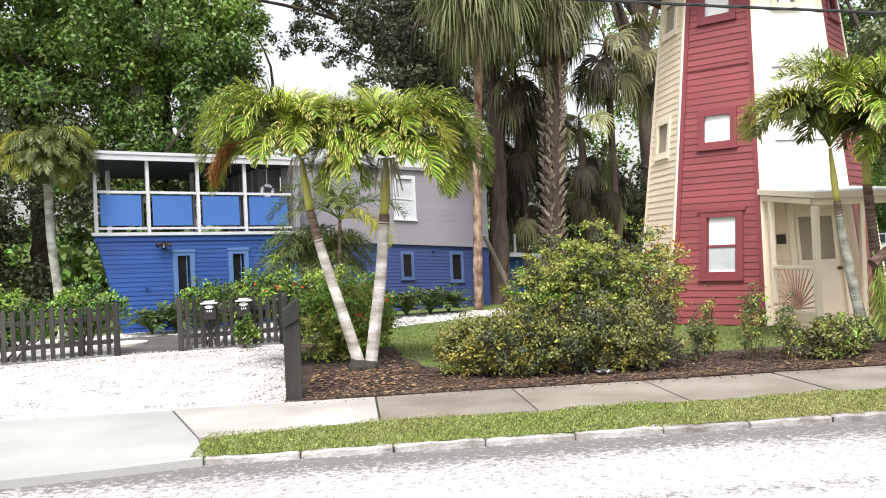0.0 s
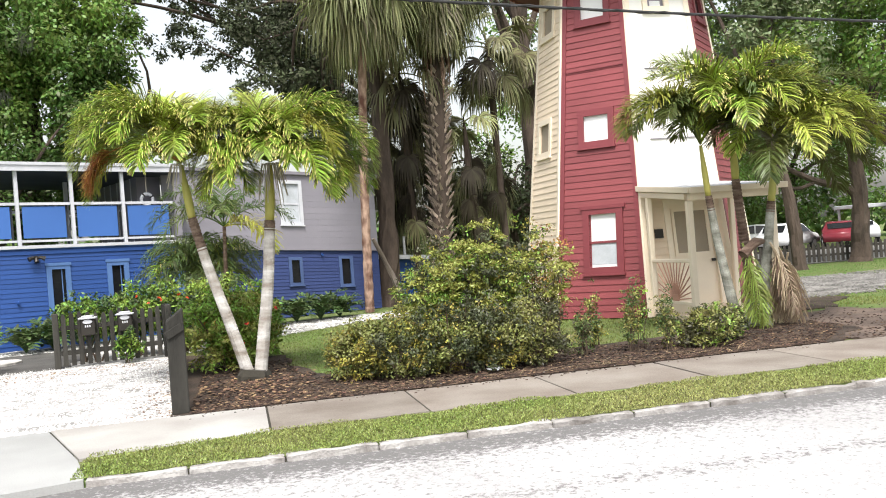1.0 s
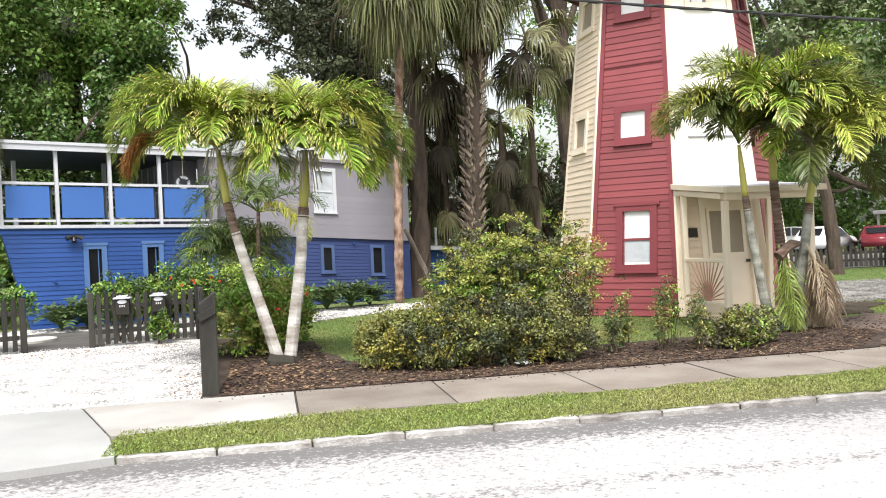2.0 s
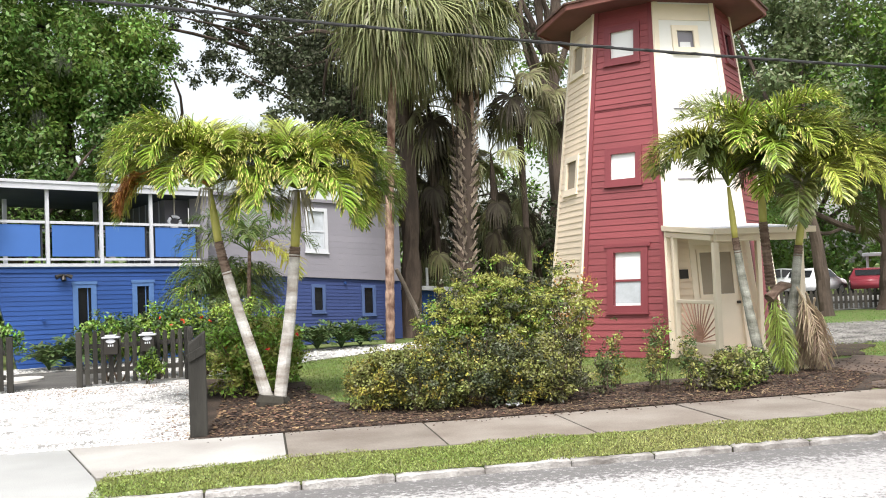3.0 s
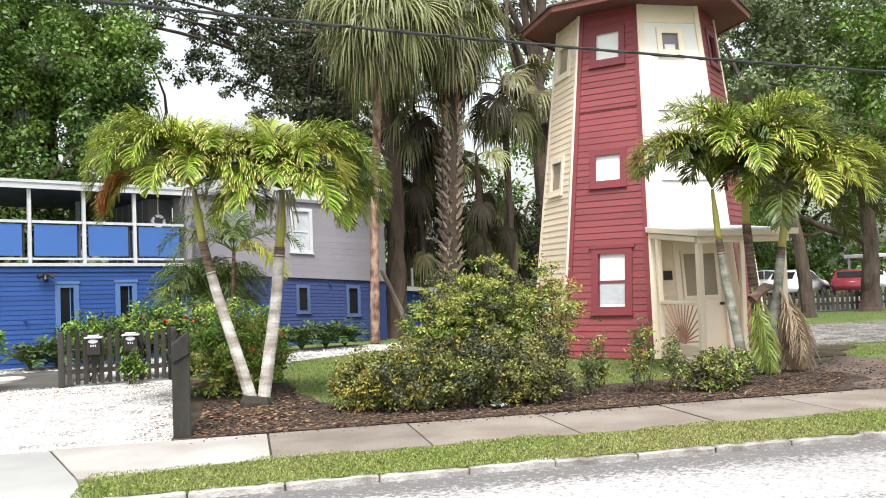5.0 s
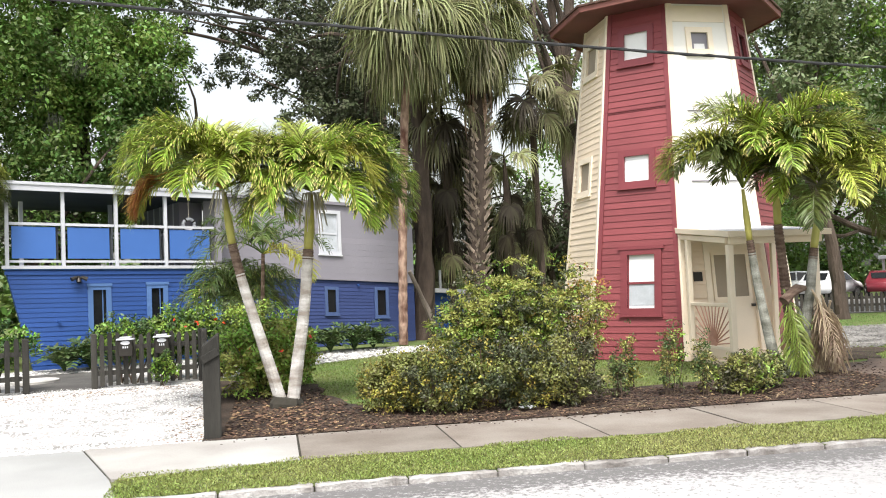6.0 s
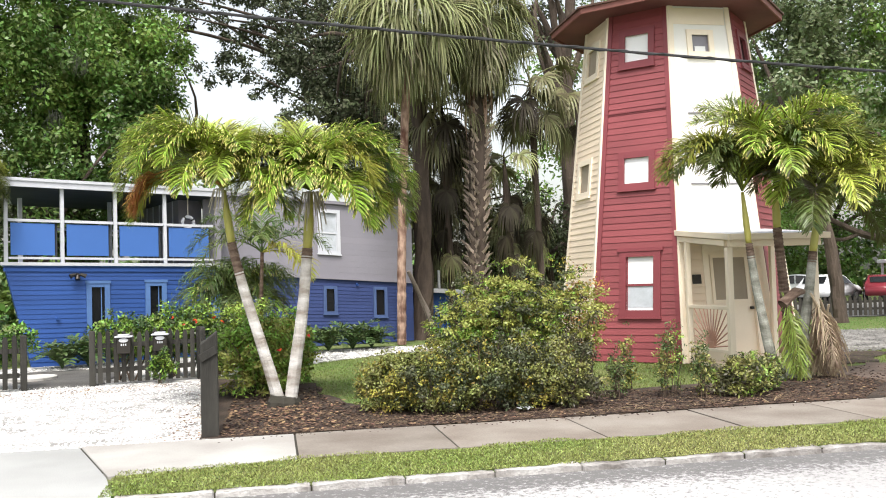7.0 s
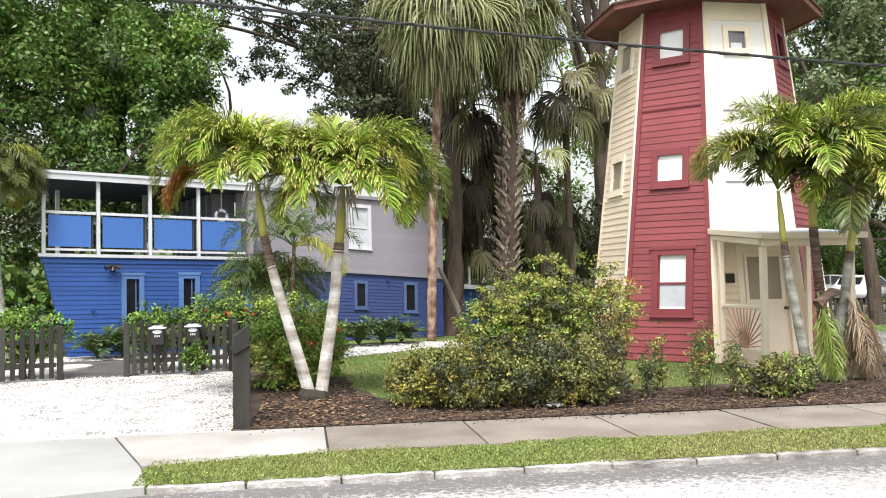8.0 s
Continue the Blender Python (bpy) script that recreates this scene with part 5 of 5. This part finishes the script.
def boots(parent, axis, r, z0, z1, rows, per, length):
    """The criss-cross of old leaf bases round a sabal's trunk."""
    w0, w1, t = 0.05, 0.024, Vector((0.03, 0, 0))
    sv = Vector((0, 1, 0))
    p0, p1 = Vector((-0.03, 0, 0)), Vector((length * 0.46, 0, length * 1.0))
    me = bpy.data.meshes.new("leaf_base")
    me.from_pydata([p0 - sv * w0, p0 + sv * w0, p0 - t * 2 + Vector((0, 0, 0.06)), p1 - sv * w1, p1 + sv * w1, p1 - t], [], [[0, 1, 4, 3], [1, 2, 5, 4], [2, 0, 3, 5], [3, 4, 5]])
    me.materials.append(M["boot"])
    for i in range(rows):
        z = z0 + (z1 - z0) * i / rows
        for k in range(per):
            a = 2 * pi * (k + 0.5 * (i % 2)) / per + 0.1 * sin(i * 3.3)
            ob = link("leaf_base", me, None, parent)
            c = Vector((axis[0] + axis[2] * z + cos(a) * r, axis[1] + sin(a) * r, z))
            ob.matrix_basis = Matrix.Translation(c) @ Matrix.Rotation(a, 4, "Z") @ Matrix.Rotation(random.uniform(-0.25, 0.2), 4, "Y") @ Matrix.Rotation(0.62 * (-1) ** (i + k) + random.uniform(-0.2, 0.2), 4, "X") @ Matrix.Scale(random.uniform(0.8, 1.15), 4)


palm = thing("fan_palm", "tall fan palm with a slim red-brown trunk and drooping skirt", "palm tree")
tp = curve_points([(3.26, 22.6, 0.0), (3.33, 22.6, 2.5), (3.47, 22.6, 5.3), (3.7, 22.6, 8.6)], 90)
part("trunk", tube(bmesh.new(), tp, [0.116 - 0.0002 * i + 0.004 * ((i * 7) % 3) for i in range(90)], 14, wobble=0.12), M["redbark"], palm)
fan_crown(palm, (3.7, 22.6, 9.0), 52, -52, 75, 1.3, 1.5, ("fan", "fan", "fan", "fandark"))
fan_leaf(palm, (3.75, 22.4, 8.3), radians(-72), radians(-40), 0.75, 1.35, "fan", 1.1)
fan_leaf(palm, (3.5, 22.4, 8.6), radians(-140), radians(-20), 1.1, 1.4, "fan", 1.1)
palm = thing("fan_palm", "tall sabal palm with a thick trunk of criss-cross leaf bases", "palm tree")
part("trunk", tube(bmesh.new(), curve_points([(5.6, 24.0, 0.0), (5.68, 24.0, 2.5), (5.8, 24.0, 5.6), (5.9, 24.0, 8.6)], 30), [0.25] * 30, 14, wobble=0.2), M["bark"], palm)
boots(palm, (5.6, 24.0, 0.035), 0.24, 1.0, 6.5, 37, 8, 0.30)
for k in range(26):
    a, zz = random.uniform(0, 2 * pi), random.uniform(6.3, 7.9)
    c = Vector((5.84 + cos(a) * 0.32, 24.0 + sin(a) * 0.32, zz))
    bm = tube(bmesh.new(), [c, c + Vector((cos(a) * 0.07, sin(a) * 0.07, -0.5)), c + Vector((cos(a) * 0.05, sin(a) * 0.05, -1.0))], [0.035, 0.026, 0.008], 4)
    part("hanging_fibre", bm, M["redbark"], palm)
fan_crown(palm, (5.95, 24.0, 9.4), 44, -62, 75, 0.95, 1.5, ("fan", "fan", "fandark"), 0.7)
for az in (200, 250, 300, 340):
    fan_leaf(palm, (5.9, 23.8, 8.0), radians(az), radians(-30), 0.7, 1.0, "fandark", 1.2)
for at, n, lo, hi, stalk, blade in (((7.75, 25.2, 7.6), 15, -45, 60, 1.0, 1.15), ((4.95, 24.9, 6.9), 22, -60, 65, 0.95, 1.25), ((9.5, 26.0, 7.4), 11, -45, 40, 1.0, 1.1),
                                    ((6.75, 24.8, 5.3), 7, -30, 50, 0.8, 0.95), ((4.7, 26.2, 5.0), 20, -65, 50, 0.9, 1.3), ((6.2, 27.4, 6.0), 15, -60, 50, 0.9, 1.2), ((8.1, 28.4, 3.9), 15, -60, 35, 0.9, 1.1)):
    palm = thing("fan_palm", "shaded fan palm crowded behind the taller palms", "palm tree")
    part("trunk", tube(bmesh.new(), curve_points([(at[0] + 0.2, at[1], -0.05), (at[0] + 0.1, at[1], at[2] * 0.5), at], 20), [0.10 if i < 15 else 0.10 - 0.016 * (i - 14) for i in range(20)], 10, wobble=0.2), M["bark"], palm)
    for k in range(9):
        zz = at[2] * (0.38 + 0.055 * k)
        if at[0] > 7.5 and zz > 4.2:
            continue
        fan_leaf(palm, (at[0] + 0.1, at[1], zz), k * 2.4 + at[0], radians(-45), 0.35, 0.95, "fandead" if k % 3 else "fandark", 2.6)
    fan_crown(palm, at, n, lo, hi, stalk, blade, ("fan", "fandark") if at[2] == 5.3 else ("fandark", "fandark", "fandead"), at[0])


# ---------------- broad-leaved trees ----------------
def tree(at, trunk_r, height, crown, radii, n_clump, clump_r, n_leaf, leaf, material, label, limbs=5, shell=0.25, lean=(0, 0), name="oak_tree", width=0.55):
    t = thing(name, label, "tree")
    x, y = at
    c = Vector(crown)
    top = Vector((x + lean[0], y + lean[1], height))
    bm = bmesh.new()
    tube(bm, curve_points([(x, y, -0.05), (x + lean[0] * 0.3 + 0.1, y, height * 0.45), top], 16), [trunk_r * (1.35 if i == 0 else 1.08 - 0.03 * i) for i in range(16)], 12, wobble=0.35)
    part("trunk", bm, M["bark"], t)
    p, o, cl = clumps(crown, radii, n_clump, clump_r, n_leaf, shell=shell)
    for k in range(limbs):
        e = Vector(cl[k % len(cl)])
        s = top.lerp(Vector((x, y, 0)), 0.12 * (k % 3))
        mid = s.lerp(e, 0.5) + Vector((random.uniform(-0.9, 0.9), random.uniform(-0.6, 0.6), random.uniform(0.2, 1.4)))
        bm = tube(bmesh.new(), curve_points([s, mid, e], 9), [trunk_r * 0.42 * (1 - 0.1 * i) for i in range(9)], 7, wobble=0.3)
        part("limb", bm, M["bark"], t)
    quads("crown", leaves(p, leaf, leaf * width, 0.25, o * 0.8), material, t)
    return t


def moss(at, n, label="grey strands of moss hanging from the branches"):
    vs = []
    for k in range(n):
        p = np.array(at) + rng.normal(size=3) * np.array([1.2, 0.8, 0.5])
        L = rng.uniform(0.3, 0.9)
        for j in range(46):
            q = p + rng.normal(size=3) * np.array([0.13, 0.13, 0.10])
            w = np.array([rng.uniform(0.004, 0.011), 0, 0])
            for s in range(3):
                e = q + np.array([rng.normal() * 0.06, rng.normal() * 0.05, -L * rng.uniform(0.15, 0.4)])
                vs.append([q - w, q + w, e + w * 0.7, e - w * 0.7])
                q, w = e, w * 0.7
    return tagged(quads("hanging_moss", np.array(vs), M["moss"]), label, "moss", kind="stuff")


TREES = [  # trunk, radius, height, crown centre, radii, clumps, clump size, leaves, leaf, colour, words
    ((-14.5, 29.0), 0.35, 6.0, (-14.0, 28.5, 7.5), (4.2, 3.2, 5.5), 150, 0.75, 26000, 0.19, "oakbright", "leafy bright green tree behind the house"),
    ((-9.6, 28.5), 0.40, 6.0, (-9.4, 28.0, 8.4), (3.6, 3.0, 5.0), 215, 0.7, 52000, 0.17, "oak", "dense dark green tree behind the blue house"),
    ((-6.0, 30.0), 0.40, 7.0, (-6.2, 29.0, 9.2), (2.9, 2.6, 4.6), 200, 0.65, 50000, 0.17, "oakbright", "dense green tree behind the blue house"),
    ((-3.4, 31.0), 0.20, 5.0, (-4.0, 29.6, 8.3), (1.3, 1.6, 3.8), 110, 0.5, 18000, 0.16, "oak", "slim dark green tree behind the deck"),
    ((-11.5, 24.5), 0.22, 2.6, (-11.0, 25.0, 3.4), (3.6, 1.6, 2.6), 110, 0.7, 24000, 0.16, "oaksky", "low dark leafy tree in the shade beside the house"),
    ((-6.8, 26.8), 0.20, 2.6, (-5.4, 27.4, 3.9), (3.8, 1.4, 2.4), 90, 0.7, 20000, 0.16, "oak", "low leafy tree showing through the open deck"),
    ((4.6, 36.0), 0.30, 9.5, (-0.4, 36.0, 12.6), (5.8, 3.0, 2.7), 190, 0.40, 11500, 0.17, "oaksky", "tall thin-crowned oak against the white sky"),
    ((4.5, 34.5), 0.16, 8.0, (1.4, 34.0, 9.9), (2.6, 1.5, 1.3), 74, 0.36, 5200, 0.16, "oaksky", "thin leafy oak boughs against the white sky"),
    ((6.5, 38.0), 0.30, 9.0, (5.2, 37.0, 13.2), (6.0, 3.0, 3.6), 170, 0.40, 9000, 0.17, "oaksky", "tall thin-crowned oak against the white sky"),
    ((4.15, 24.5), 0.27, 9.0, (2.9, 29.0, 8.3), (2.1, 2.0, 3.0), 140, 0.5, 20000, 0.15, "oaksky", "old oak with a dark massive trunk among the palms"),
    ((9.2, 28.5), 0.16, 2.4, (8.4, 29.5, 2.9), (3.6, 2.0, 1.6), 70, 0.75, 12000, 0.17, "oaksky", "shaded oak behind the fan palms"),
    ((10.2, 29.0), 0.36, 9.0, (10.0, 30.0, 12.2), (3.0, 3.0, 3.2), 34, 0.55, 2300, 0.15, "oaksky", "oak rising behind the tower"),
    ((17.0, 24.0), 0.20, 5.5, (17.6, 26.2, 9.6), (4.8, 3.5, 4.8), 130, 0.75, 28000, 0.18, "oakdull", "large oak with a dull green crown behind the tower"),
    ((20.5, 25.6), 0.30, 4.6, (22.8, 25.6, 8.8), (5.2, 4.6, 4.2), 150, 0.8, 34000, 0.18, "oakbright", "large old oak beside the far fence"),
    ((16.4, 33.0), 0.40, 6.0, (16.6, 34.0, 10.8), (3.9, 3.5, 5.0), 90, 1.0, 15000, 0.20, "oakdull", "large oak behind the tower"),
    ((31.0, 36.0), 0.40, 6.0, (29.5, 42.0, 9.8), (7.0, 4.0, 5.0), 120, 1.2, 26000, 0.24, "oakbright", "bright green tree beyond the parking lot"),
    ((35.0, 50.0), 0.40, 5.0, (35.5, 50.0, 7.0), (8.0, 4.0, 6.0), 130, 1.4, 24000, 0.28, "oakbright", "broad green tree beyond the parking lot"),
    ((20.0, 44.0), 0.40, 6.0, (21.5, 46.0, 8.0), (8.0, 4.0, 6.0), 120, 1.4, 24000, 0.28, "oakbright", "sunlit green tree beyond the parking lot"),
]
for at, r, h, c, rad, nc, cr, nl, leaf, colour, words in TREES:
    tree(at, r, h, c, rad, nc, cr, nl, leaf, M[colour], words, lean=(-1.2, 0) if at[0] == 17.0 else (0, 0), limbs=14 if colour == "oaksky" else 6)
moss((-9.5, 25.6, 6.6), 3)
moss((-6.6, 26.8, 7.4), 3)
# dark low limb of the old oak by the far fence
limb = thing("oak_limb", "long dark curving oak limb over the far grass", "tree")
part("branch", tube(bmesh.new(), curve_points([(20.55, 25.6, 2.2), (20.1, 25.7, 2.55), (19.3, 26.0, 2.8), (18.5, 26.4, 3.3), (17.2, 27.0, 4.2)], 24), [0.17 - 0.005 * i for i in range(24)], 9, wobble=0.3), M["bark"], limb)
part("twig", tube(bmesh.new(), curve_points([(19.3, 26.0, 2.8), (18.7, 26.2, 2.6), (18.1, 26.4, 2.8)], 8), 0.06, 6), M["bark"], limb)
# leaning grey trunk among the palms
lt = thing("leaning_trunk", "pale grey trunk leaning against the slim fan palm", "tree")
part("trunk", tube(bmesh.new(), curve_points([(4.36, 23.3, -0.05), (4.12, 23.12, 0.6), (3.85, 22.95, 1.2), (3.50, 22.72, 1.9)], 20), [0.10 - 0.003 * i for i in range(20)], 9, wobble=0.4), M["greybark"], lt)

# far woods close the view all round
p, o, _ = clumps((6, 52, 1.5), (46, 4, 2.4), 800, 1.5, 50000, shell=0.05)
tagged(quads("distant_woods", leaves(p, 0.55, 0.34, 0.2, o), M["oak"]), "belt of distant green trees closing the view", "woods", kind="stuff")


# ---------------- shrubs ----------------
def shrub(name, at, radii, n_clump, clump_r, n_leaf, leaf, mats, label, width=0.5, stems=6, category="shrub", shell=0.35, base=0.0, spread=0.8, stem_r=0.018, flat=0.8):
    t = thing(name, label, category)
    x, y, z = at
    total = sum(w for _, w in mats)
    stem_c = None
    for k, (m_, w) in enumerate(mats):
        p, o, cl = clumps((x, y, z), radii, n_clump, clump_r, int(n_leaf * w / total), shell=shell, flat=flat)
        keep = p[:, 2] > base + 0.05
        quads("foliage", leaves(p[keep], leaf, leaf * width, -0.15, o[keep] * 0.9, spread), M[m_], t)
        stem_c = cl if stem_c is None else stem_c
    bm = bmesh.new()
    for k in range(stems):
        e = Vector(stem_c[k % len(stem_c)])
        e.z = max(e.z, base + 0.2)
        b = Vector((x + random.uniform(-8, 8) * stem_r, y + random.uniform(-6, 6) * stem_r, base))
        tube(bm, [b, b.lerp(e, 0.5) + Vector((0, 0, 0.08)), e], [stem_r, stem_r * 0.7, stem_r * 0.35], 5)
    part("stem", bm, M["twig"], t)
    return t


for x, y, z, rx, rz, mats in (
        (1.42, 10.95, 0.34, 0.38, 0.34, [("croton", 2), ("yellowleaf", 0.6)]), (1.92, 10.68, 0.40, 0.46, 0.40, [("croton", 2), ("crotondark", 2), ("yellowleaf", 0.7)]),
        (2.54, 10.66, 0.42, 0.48, 0.42, [("crotondark", 2), ("croton", 2), ("yellowleaf", 0.4)]), (3.12, 10.6, 0.39, 0.44, 0.39, [("croton", 3), ("crotondark", 2), ("yellowleaf", 0.6)]),
        (3.62, 10.72, 0.38, 0.40, 0.38, [("crotondark", 2), ("croton", 2)])):
    shrub("hedge_shrub", (x, y, z), (rx, 0.42, rz), 52, 0.125, 9500, 0.046, mats, "dense low shrub with small green and yellow leaves", stems=12, shell=0.5)
# the dark leaves mixed in here stand for the bush's shaded inside
shrub("tall_shrub", (3.75, 12.9, 1.0), (1.12, 0.8, 0.80), 170, 0.155, 24000, 0.057, [("bush", 5), ("crotondark", 2.2), ("yellowleaf", 0.2), ("hibiscus", 0.7)], "large loose yellow-green bush behind the low shrubs", stems=26, shell=0.3, flat=0.42, spread=0.55)
shrub("tall_shrub", (2.95, 13.0, 0.85), (0.6, 0.6, 0.5), 60, 0.15, 9000, 0.057, [("bush", 3), ("hibiscus", 2), ("crotondark", 1)], "loose yellow-green bush behind the low shrubs", stems=12, shell=0.3, flat=0.42, spread=0.55)
shrub("tall_shrub", (4.68, 12.9, 1.1), (0.38, 0.4, 0.72), 40, 0.11, 2200, 0.055, [("bush", 2), ("yellowleaf", 1), ("frondold", 0.5)], "thin twiggy bush with reddish new leaves", stems=12, shell=0.3)
# hedge behind the fence and by the palm pair
for x, y, z, rx, ry, rz, n in ((-7.0, 15.3, 0.68, 0.75, 0.35, 0.42, 3800), (-5.9, 15.7, 0.72, 0.7, 0.35, 0.42, 3800), (-4.75, 16.1, 0.74, 0.65, 0.35, 0.42, 3600),
                               (-2.6, 16.7, 0.80, 0.6, 0.35, 0.36, 3400), (-1.85, 16.9, 0.84, 0.6, 0.35, 0.38, 3400), (-1.1, 16.9, 0.82, 0.6, 0.4, 0.45, 3600), (-0.35, 16.4, 0.75, 0.6, 0.5, 0.55, 3800)):
    shrub("hibiscus_hedge", (x, y, z), (rx, ry, rz), 60, 0.14, int(n * 1.5), 0.075, [("hibiscus", 3), ("darkplant", 2)], "leafy green hedge with red flowers behind the picket fence", stems=8, base=0.0)
shrub("hibiscus_bush", (-0.22, 13.6, 0.58), (0.55, 0.8, 0.60), 110, 0.13, 12000, 0.07, [("hibiscus", 4), ("bush", 2.5)], "full green hibiscus bush with red flowers", stems=10)
shrub("hibiscus_bush", (0.30, 14.6, 0.55), (0.38, 0.5, 0.55), 60, 0.13, 5000, 0.07, [("hibiscus", 2), ("bush", 2)], "green hibiscus bush with red flowers", stems=8)
fl = []
for k in range(22):
    cx, cy, cz, sx, sy, sz = ((-0.22, 13.2, 0.75, 0.5, 0.35, 0.4), (-1.5, 16.4, 1.05, 0.9, 0.2, 0.12), (-5.8, 15.4, 0.98, 1.2, 0.25, 0.15), (0.32, 14.2, 0.6, 0.3, 0.3, 0.4))[k % 4]
    c = np.array([cx, cy, cz]) + rng.normal(size=3) * np.array([sx, sy, sz]) * 0.6
    fl.append(leaves(np.repeat(c[None], 6, 0), 0.042, 0.04, -0.2))
tagged(quads("hibiscus_flowers", np.concatenate(fl), M["flower"]), "scattered small red hibiscus flowers", "flower", kind="stuff")
shrub("fence_plant", (-1.90, 15.78, 0.34), (0.22, 0.12, 0.24), 22, 0.08, 900, 0.075, [("hibiscus", 1), ("darkplant", 1)], "small green plant growing through the picket fence", stems=5, stem_r=0.008)
# young plants in the mulch
for x, y, h, w, m_ in ((4.55, 11.3, 0.42, 0.16, "croton"), (4.78, 11.5, 0.72, 0.16, "bush"), (5.12, 10.9, 0.62, 0.13, "bush"), (5.42, 10.5, 0.66, 0.17, "croton"), (4.95, 11.8, 0.34, 0.15, "yellowleaf"), (5.62, 11.0, 0.5, 0.16, "croton"), (5.0, 10.75, 0.74, 0.15, "croton"), (5.28, 10.95, 0.8, 0.14, "hibiscus"), (4.4, 10.9, 0.5, 0.16, "crotondark")):
    shrub("young_plant", (x, y, h * 0.68), (w * 0.72, w * 0.72, h * 0.6), 26, 0.05, 650, 0.042, [(m_, 2), ("darkplant", 2)], "thin young shrub planted in the mulch", stems=4, shell=0.2, stem_r=0.006)
for x, y, z, r in ((6.02, 10.6, 0.26, 0.38), (6.5, 11.0, 0.22, 0.26)):
    shrub("low_bush", (x, y, z), (r, 0.33, 0.26), 60, 0.10, 4200, 0.055, [("croton", 2), ("crotondark", 2), ("hibiscus", 0.7)], "low leafy green bush in the mulch bed", stems=8)
# strap-leaved plants along the house
for x, y, s in ((-3.9, 20.0, 0.95), (-3.4, 20.2, 1.05), (-4.4, 19.8, 0.75), (1.3, 21.4, 0.85), (1.9, 21.6, 0.95), (2.4, 21.9, 0.7), (0.6, 21.0, 0.7), (-2.6, 20.6, 0.6)):
    pl = thing("garden_plant", "dark strap-leaved garden plant against the house wall", "plant")
    for k in range(12):
        frond(pl, (x, y, 0.02), radians(k * 137.5), radians(80 - 3 * k), radians(-10 - 4 * k), s * 1.1, 0.22, M["darkplant"], 12, name="leaf", hang=0.3, width=0.03)


# ---------------- parked cars beyond the far fence ----------------
def car(at, turn, paint, label, tall=1.0):
    c = thing("car", label, "car")
    c.matrix_basis = pose(*at, 0, 0, turn) @ Matrix.Diagonal((0.92, 0.92, 0.86, 1))
    prof = [(-2.2, 0.35), (-2.25, 0.75), (-2.05, 0.95), (-1.75, 1.02), (-1.35, 1.42 * tall), (-0.3, 1.52 * tall), (0.55, 1.45 * tall), (1.15, 1.0), (1.95, 0.88), (2.2, 0.68), (2.2, 0.35)]
    bm = bmesh.new()
    ring = []
    for s in (-1, 1):
        ring.append([bm.verts.new((x, s * (0.86 if z < 1.05 else 0.66), z)) for x, z in prof])
    bm.faces.new(ring[0])
    bm.faces.new(ring[1][::-1])
    for i in range(len(prof)):
        j = (i + 1) % len(prof)
        bm.faces.new((ring[0][i], ring[1][i], ring[1][j], ring[0][j]))
    bmesh.ops.recalc_face_normals(bm, faces=bm.faces[:])
    bmesh.ops.bevel(bm, geom=bm.edges[:], offset=0.05, segments=2, affect="EDGES")
    part("body", bm, M[paint], c, smooth=True)
    for s in (-1, 1):
        bm = bmesh.new()
        for pts in ([(-1.55, 1.06), (-1.28, 1.38 * tall), (-0.42, 1.45 * tall), (-0.42, 1.06)], [(-0.34, 1.06), (-0.34, 1.45 * tall), (0.45, 1.39 * tall), (0.9, 1.06)]):
            vs = []
            for x, z in pts:
                y = s * (0.872 if z < 1.1 else 0.70)
                vs.append(bm.verts.new((x, y, z)))
            bm.faces.new(vs)
        part("side_window", bm, M["darkpane"], c)
    for x0, x1 in ((0.62, 1.1), (-1.7, -1.38)):
        bm = bmesh.new()
        za, zb = (1.40 * tall, 1.05) if x0 > 0 else (1.08, 1.38 * tall)
        dx = 0.03 if x0 > 0 else -0.03
        bm.faces.new([bm.verts.new(v) for v in ((x0 + dx, -0.6, za + 0.03), (x0 + dx, 0.6, za + 0.03), (x1 + dx, 0.62, zb + 0.03), (x1 + dx, -0.62, zb + 0.03))])
        part("windscreen", bm, M["darkpane"], c)
    for x in (-1.4, 1.35):
        for s in (-1, 1):
            bm = tube(bmesh.new(), [(x, s * 0.72, 0.33), (x, s * 0.9, 0.33)], 0.33, 18)
            w = part("wheel", bm, M["tyre"], c)
            part("rim", tube(bmesh.new(), [(x, s * 0.88, 0.33), (x, s * 0.912, 0.33)], 0.2, 14), M["alloy"], w)
    return c


car((27.3, 39.4, 0), 30, "carwhite", "white estate car with dark windows beyond the far fence", 1.06)
car((29.7, 38.6, 0), 55, "carred", "dark red car parked beside a white one", 1.0)
car((28.6, 43.6, 0), -32, "carwhite", "white car parked across the far end of the lot", 1.08)
car((33.2, 41.6, 0), 60, "carwhite", "white car parked beyond the far fence", 0.95)
shed = thing("carport", "low white flat-roofed carport beyond the parking lot", "carport")
part("roof", boxes(((1.5, 2.4, 0.18), (30.7, 38.0, 1.95)), bevel=0.02), M["white"], shed)
for x in (30.1, 31.3):
    for y in (37.0, 39.0):
        part("post", boxes(((0.10, 0.10, 1.86), (x, y, 0.93)), bevel=0.01), M["white"], shed)
